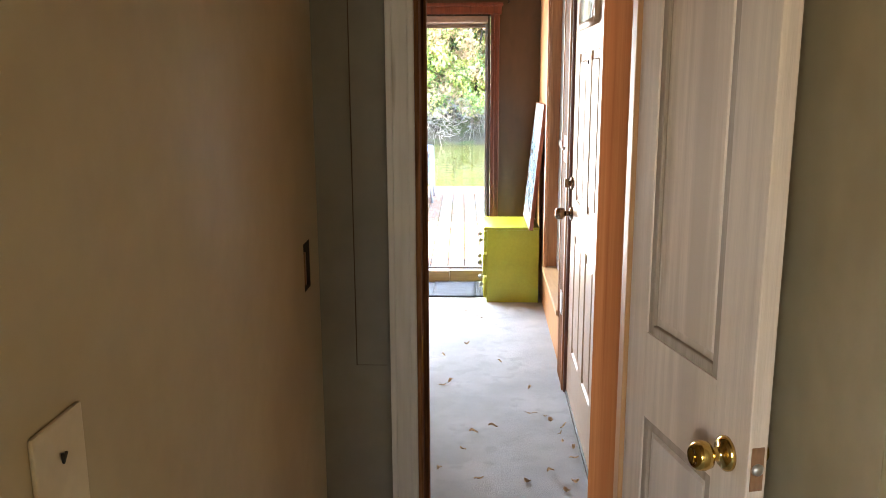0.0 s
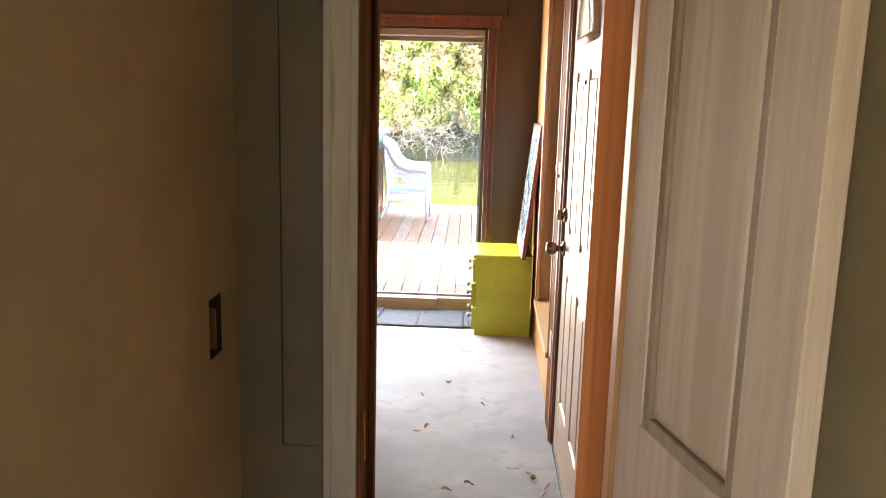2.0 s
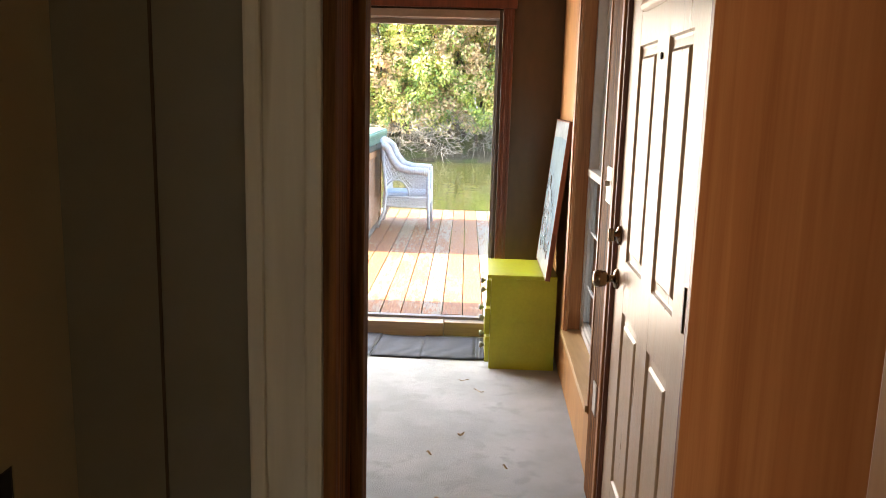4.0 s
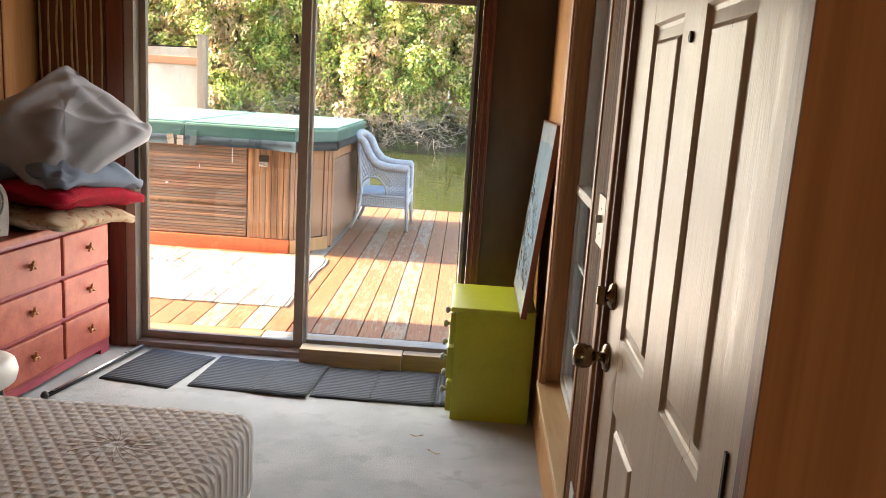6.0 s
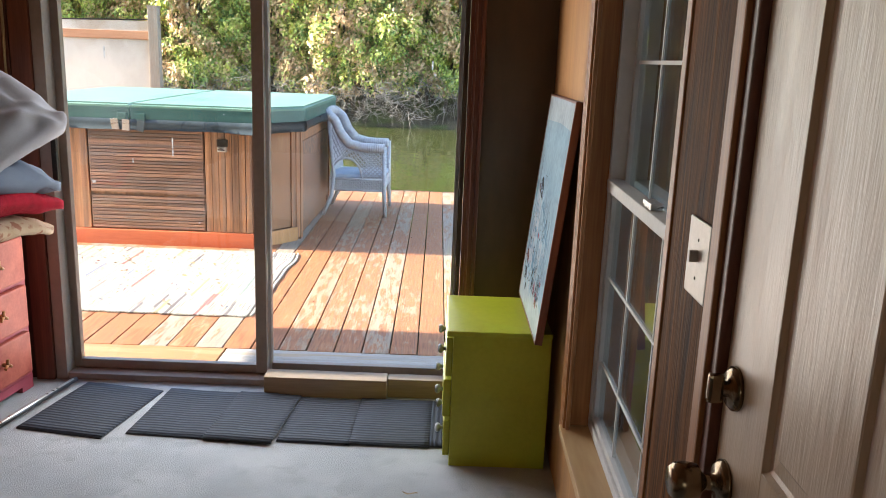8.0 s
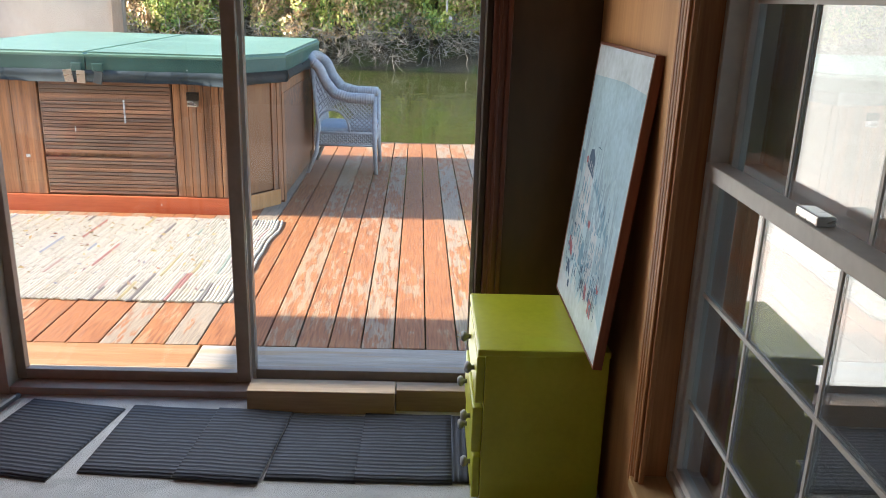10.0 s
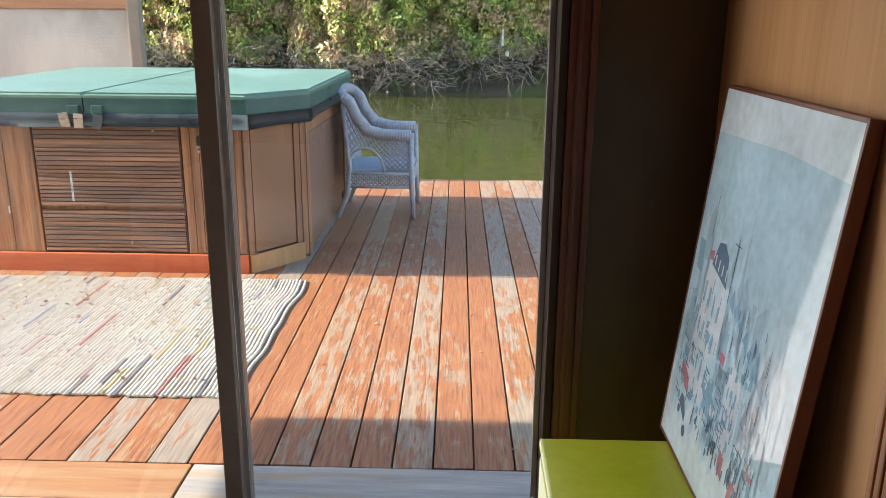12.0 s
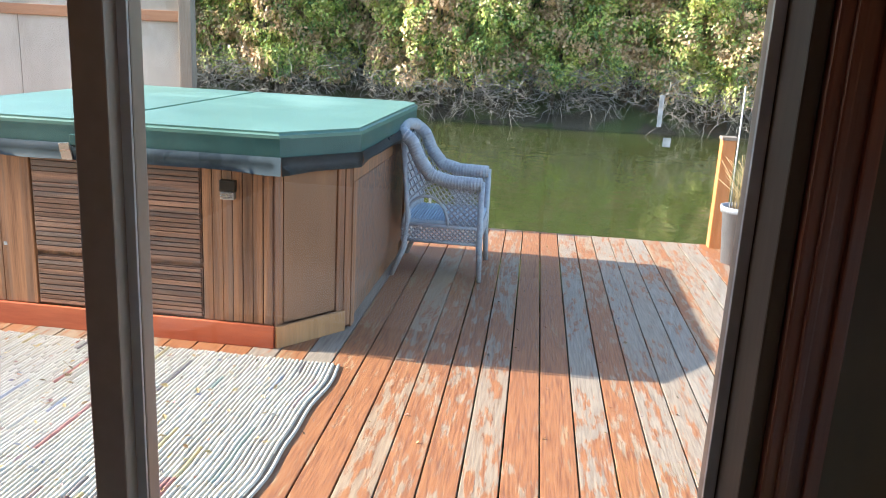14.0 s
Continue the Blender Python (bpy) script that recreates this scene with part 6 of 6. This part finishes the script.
def leaf_material():
    """Autumn leaves: green, with yellow and pinkish-brown drifts."""
    mat, nodes, links, bsdf = nodes_of("autumn_shrub_leaves")
    geo, where, drift, info = nodes.new("ShaderNodeNewGeometry"), nodes.new("ShaderNodeTexCoord"), nodes.new("ShaderNodeTexNoise"), nodes.new("ShaderNodeObjectInfo")
    drift.inputs["Scale"].default_value, drift.inputs["Detail"].default_value = 1.9, 5.0
    links.new(where.outputs["Object"], drift.inputs["Vector"])
    move = nodes.new("ShaderNodeVectorMath")
    links.new(where.outputs["Object"], move.inputs[0])
    links.new(info.outputs["Random"], move.inputs[1])
    links.new(move.outputs[0], drift.inputs["Vector"])
    mixv = nodes.new("ShaderNodeMath")
    mixv.operation = "MULTIPLY_ADD"
    links.new(geo.outputs["Random Per Island"], mixv.inputs[0])
    mixv.inputs[1].default_value = 0.3
    links.new(drift.outputs["Fac"], mixv.inputs[2])
    ramp = nodes.new("ShaderNodeValToRGB")
    stops = ((0.42, (0.11, 0.19, 0.055)), (0.53, (0.26, 0.36, 0.095)), (0.62, (0.45, 0.54, 0.135)), (0.71, (0.66, 0.68, 0.17)), (0.8, (0.7, 0.6, 0.24)))
    while len(ramp.color_ramp.elements) < len(stops):
        ramp.color_ramp.elements.new(0.5)
    for e, (p, c) in zip(ramp.color_ramp.elements, stops):
        e.position, e.color = p, (*c, 1)
    links.new(mixv.outputs[0], ramp.inputs[0])
    blush, rosy, tint = nodes.new("ShaderNodeTexNoise"), nodes.new("ShaderNodeMapRange"), nodes.new("ShaderNodeMix")
    blush.inputs["Scale"].default_value, blush.inputs["Detail"].default_value = 0.9, 5.0
    far = nodes.new("ShaderNodeVectorMath")
    far.inputs[1].default_value = (13, 7, 29)
    links.new(move.outputs[0], far.inputs[0])
    links.new(far.outputs[0], blush.inputs["Vector"])
    rosy.inputs["From Min"].default_value, rosy.inputs["From Max"].default_value = 0.575, 0.64
    rosy.inputs["To Max"].default_value = 0.8
    pick = nodes.new("ShaderNodeMath")
    pick.operation = "MULTIPLY_ADD"
    links.new(geo.outputs["Random Per Island"], pick.inputs[0])
    pick.inputs[1].default_value = 0.16
    links.new(blush.outputs["Fac"], pick.inputs[2])
    links.new(pick.outputs[0], rosy.inputs["Value"])
    tint.data_type = "RGBA"
    tint.inputs[7].default_value = (0.66, 0.4, 0.27, 1)
    links.new(rosy.outputs[0], tint.inputs[0])
    links.new(ramp.outputs[0], tint.inputs[6])
    links.new(tint.outputs[2], bsdf.inputs["Base Color"])
    bsdf.inputs["Roughness"].default_value = 0.4
    thin = nodes.new("ShaderNodeBsdfTranslucent")
    links.new(tint.outputs[2], thin.inputs[0])
    mix = nodes.new("ShaderNodeMixShader")
    mix.inputs[0].default_value = 0.33
    links.new(bsdf.outputs[0], mix.inputs[1])
    links.new(thin.outputs[0], mix.inputs[2])
    links.new(mix.outputs[0], nodes["Material Output"].inputs[0])
    return mat


LEAF = leaf_material()


def leaves_mesh(name, rng, lobes, per_area, size):
    """Small folded leaves over the skin of many lobes (x, y, z, radius)."""
    verts, faces = [], []
    total = 0
    for cx, cy, cz, r in lobes:
        n = int(per_area * r * r)
        d = rng.normal(size=(n, 3))
        d /= np.linalg.norm(d, axis=1)[:, None]
        d = d[(d[:, 1] < 0.45)]
        n = len(d)
        p = np.array((cx, cy, cz)) + d * (r * rng.uniform(0.72, 1.06, n))[:, None]
        up = d * 0.45 + rng.normal(size=(n, 3)) * 0.5 + np.array((-0.5, -0.4, 0.42))
        up /= np.linalg.norm(up, axis=1)[:, None]
        side = np.cross(up, d * 0.6 + rng.normal(size=(n, 3)) * 0.6 + np.array((0, -0.2, -0.6)))
        side /= np.linalg.norm(side, axis=1)[:, None] + 1e-9
        way = np.cross(up, side)
        s = (size * rng.uniform(0.6, 1.4, n))[:, None]
        quad = np.stack((p - way * s * 0.5, p + side * s * 0.31 + up * s * 0.08, p + way * s * 0.5, p - side * s * 0.31 + up * s * 0.08), 1)
        verts.append(quad.reshape(-1, 3))
        faces.append(np.arange(n * 4).reshape(-1, 4) + total)
        total += n * 4
    verts, faces = np.concatenate(verts), np.concatenate(faces)
    data = bpy.data.meshes.new(name)
    data.vertices.add(len(verts))
    data.vertices.foreach_set("co", verts.astype(np.float32).ravel())
    data.loops.add(faces.size)
    data.loops.foreach_set("vertex_index", faces.astype(np.int32).ravel())
    data.polygons.add(len(faces))
    data.polygons.foreach_set("loop_start", np.arange(0, faces.size, 4, dtype=np.int32))
    data.update(calc_edges=True)
    data.materials.append(LEAF)
    return data


def shrub(x, y, width, high, seed):
    rng = np.random.default_rng(seed)
    ob = thing("shrub", pose(x, y, min(0.15, ground_height(x, y) - 0.1)), "tall leafy shrub in green and autumn yellow on the bank", "shrub", "shrubs along the bank")
    lobes = []
    n = int(58 * width * high / 4)
    for _ in range(n):
        u, v = rng.uniform(-1, 1), rng.uniform(0, 1)
        bulge = math.sqrt(max(0.05, 1 - u * u)) * (0.55 + 0.45 * math.sin(math.pi * min(1, v * 0.8 + 0.18)))
        lobes.append((u * width / 2, -bulge * 0.75 + rng.uniform(-0.3, 0.9), 0.75 + v ** 1.15 * (high - 1.2), rng.uniform(0.14, 0.4) * (1 if high < 6.5 else 1.25)))
    part("crown", leaves_mesh("crown", rng, lobes, 1900 if high < 6.5 else 1250, 0.1 if high < 6.5 else 0.13), LEAF, ob)
    bm = bmesh.new()
    for k in range(5):
        a, b = rng.uniform(-0.4, 0.4), rng.uniform(-0.3, 0.6)
        tube(bm, [(a, b, -0.2), (a * 1.8, b, high * 0.3), (a * 3 + rng.uniform(-0.4, 0.4), b - 0.2, high * 0.6), (a * 4, b, high * 0.9)], [0.07, 0.05, 0.035, 0.015], 6)
    part("trunk", bm, BARK, ob)
    bm = bmesh.new()
    for k in range(int(230 * width / 3)):
        p = Vector((rng.uniform(-width / 2, width / 2), rng.uniform(-1.6, -0.3), rng.uniform(0.05, 1.0)))
        way = Vector((rng.uniform(-1, 1), rng.uniform(-0.8, 0.2), rng.uniform(-0.5, 0.6)))
        pts, r = [p], rng.uniform(0.004, 0.011)
        for j in range(4):
            way = (way + Vector((rng.normal() * 0.5, rng.normal() * 0.3, rng.normal() * 0.5 - 0.1))).normalized()
            pts.append(pts[-1] + way * rng.uniform(0.08, 0.24))
        tube(bm, pts, [r, r * 0.9, r * 0.75, r * 0.5, r * 0.3], 4, False)
    part("bare_twigs", bm, TWIG, ob, "tangle of grey bare twigs")
    return ob


seeds = random.Random(21)
x = -17.0
while x < 15.5:
    w = seeds.uniform(2.4, 3.6)
    shrub(x, 27.6 + seeds.uniform(-0.3, 0.6), w + 0.9, seeds.uniform(4.6, 6.2), seeds.randrange(1000))
    x += w * 0.8
x = -19.0
while x < 18:
    w = seeds.uniform(3.6, 4.8)
    shrub(x, 30.2 + seeds.uniform(-0.3, 0.8), w + 1.2, seeds.uniform(7.0, 8.6), seeds.randrange(1000))
    x += w

# deck boards, each a piece of its own
deck = tagged(new("deck"), "wooden deck of worn red-stained boards", "deck", kind="structure")


def board_mesh(length, width):
    return as_mesh("board", boxes(((-width / 2, 0, -0.03), (width / 2, length, 0), 0.003)), DECK)


LONG, FLANK = board_mesh(5.4, 0.1385), board_mesh(9.0, 0.1385)
PITCH = 0.1455
# how far the stain is worn off the boards in front of the glass door, and how grey the bare wood is
WEAR = {-13: (0.5, 0.4), -12: (0.3, 0.3), -11: (0.2, 0.3), -10: (0.15, 0.3), -9: (0.85, 0.7), -8: (0.45, 0.3), -7: (0.8, 0.6), -6: (0.3, 0.3), -5: (0.28, 0.35), -4: (0.66, 0.4), -3: (0.5, 0.4), -2: (0.36, 0.45),
        -1: (0.66, 0.45), 0: (0.3, 0.4), 1: (0.28, 0.3), 2: (0.72, 0.5), 3: (0.45, 0.4), 4: (0.82, 0.5), 5: (0.8, 0.5), 6: (0.85, 0.55), 7: (0.6, 0.4), 8: (0.75, 0.5)}
rng = random.Random(8)
for k in range(-48, 27):
    b = part("board", LONG, None, deck)
    b.location = (-0.195 + PITCH * (k + 0.5), 6.668 + rng.uniform(-0.004, 0.004), DZ + rng.uniform(-0.0015, 0.0015))
    b.rotation_euler = (0, 0, radians(0.6 + rng.uniform(-0.03, 0.03)))
    worn, grey = WEAR.get(k, (rng.uniform(0.1, 0.9), rng.uniform(0.2, 0.8)))
    b.color = (worn, grey, 0, 1)
x = 0.82
while x < 3.6:
    b = part("board", FLANK, None, deck)
    b.location = (x, -2.6, DZ + rng.uniform(-0.0015, 0.0015))
    b.color = (rng.uniform(0.1, 0.9), rng.uniform(0.2, 0.8), 0, 1)
    x += PITCH
for x0, scale in ((-7.3, 1.0), (-4.09, 0.95), (-1.04, 0.57), (0.79, 0.88)):
    b = part("edge_board", boxes(((x0, 6.437, DZ - 0.03), (x0 + 3.2 * scale, 6.66, DZ + 0.001), 0.003)), ORANGE_BOARD if x0 < -2 else GREY_BOARD, deck)
part("sill_board", boxes(((-1.9, YB + 0.165, DZ - 0.03), (0.62, 6.43, DZ + 0.004), 0.003)), BLOCK_WOOD, deck)
part("fascia", boxes(((-7.3, 12.062, -0.3), (3.65, 12.09, DZ - 0.005), 0.003)), POST_WOOD, deck)
for x in np.arange(-7, 3.6, 1.75):
    for y in (7.2, 9.6, 11.9):
        part("pile", boxes(((x - 0.06, y - 0.06, -1.4), (x + 0.06, y + 0.06, DZ - 0.035), 0.005)), POST_WOOD, deck)


# fallen leaves and rag bits on the rug and the boards: far too many to count
def leaf_litter():
    rng = random.Random(77)
    bm = bmesh.new()

    def piece(x, y, z, size):
        m = Matrix.Translation((x, y, z)) @ Euler((rng.uniform(-0.7, 0.7), rng.uniform(-0.7, 0.7), rng.uniform(0, 6.3))).to_matrix().to_4x4()
        pts = [(-0.5, 0, 0.06), (-0.1, -0.26, 0.14), (0.5, 0.02, 0.03), (-0.05, 0.24, 0.17), (0.0, 0, 0)]
        v = [bm.verts.new(m @ (Vector(p) * size)) for p in pts]
        for a, b in ((0, 1), (1, 2), (2, 3), (3, 0)):
            bm.faces.new((v[a], v[b], v[4]))
    for _ in range(330):
        piece(rng.uniform(-3.2, -1.1), 7.2 + 1.5 * rng.random() ** 0.8, DZ + 0.019, rng.uniform(0.013, 0.042))
    for _ in range(60):
        piece(rng.gauss(-2.12, 0.13), rng.gauss(6.52, 0.05), DZ + rng.uniform(0.006, 0.03), rng.uniform(0.03, 0.07))
    for _ in range(70):
        piece(-0.777 + 0.1455 * rng.randrange(16) + rng.uniform(-0.01, 0.01), rng.uniform(6.7, 11.8), DZ + 0.003, rng.uniform(0.012, 0.03))
    for _ in range(40):
        piece(rng.uniform(-1.1, 1.5), rng.uniform(6.7, 11.8), DZ + 0.004, rng.uniform(0.01, 0.025))
    return tagged(part("leaf_litter", bm, LEAF_BITS), "scattered dry brown leaf bits on rug and deck", "leaf litter", kind="stuff")


def bits_material():
    mat, nodes, links, bsdf = nodes_of("mixed_dry_leaf_bits")
    geo, ramp = nodes.new("ShaderNodeNewGeometry"), nodes.new("ShaderNodeValToRGB")
    stops = ((0.0, (0.12, 0.09, 0.06)), (0.3, (0.34, 0.22, 0.1)), (0.55, (0.5, 0.38, 0.16)), (0.75, (0.36, 0.13, 0.07)), (0.9, (0.2, 0.2, 0.26)))
    while len(ramp.color_ramp.elements) < len(stops):
        ramp.color_ramp.elements.new(0.5)
    for e, (p, c) in zip(ramp.color_ramp.elements, stops):
        e.position, e.color = p, (*c, 1)
    links.new(geo.outputs["Random Per Island"], ramp.inputs[0])
    links.new(ramp.outputs[0], bsdf.inputs["Base Color"])
    bsdf.inputs["Roughness"].default_value = 0.8
    return mat


LEAF_BITS = bits_material()
leaf_litter()
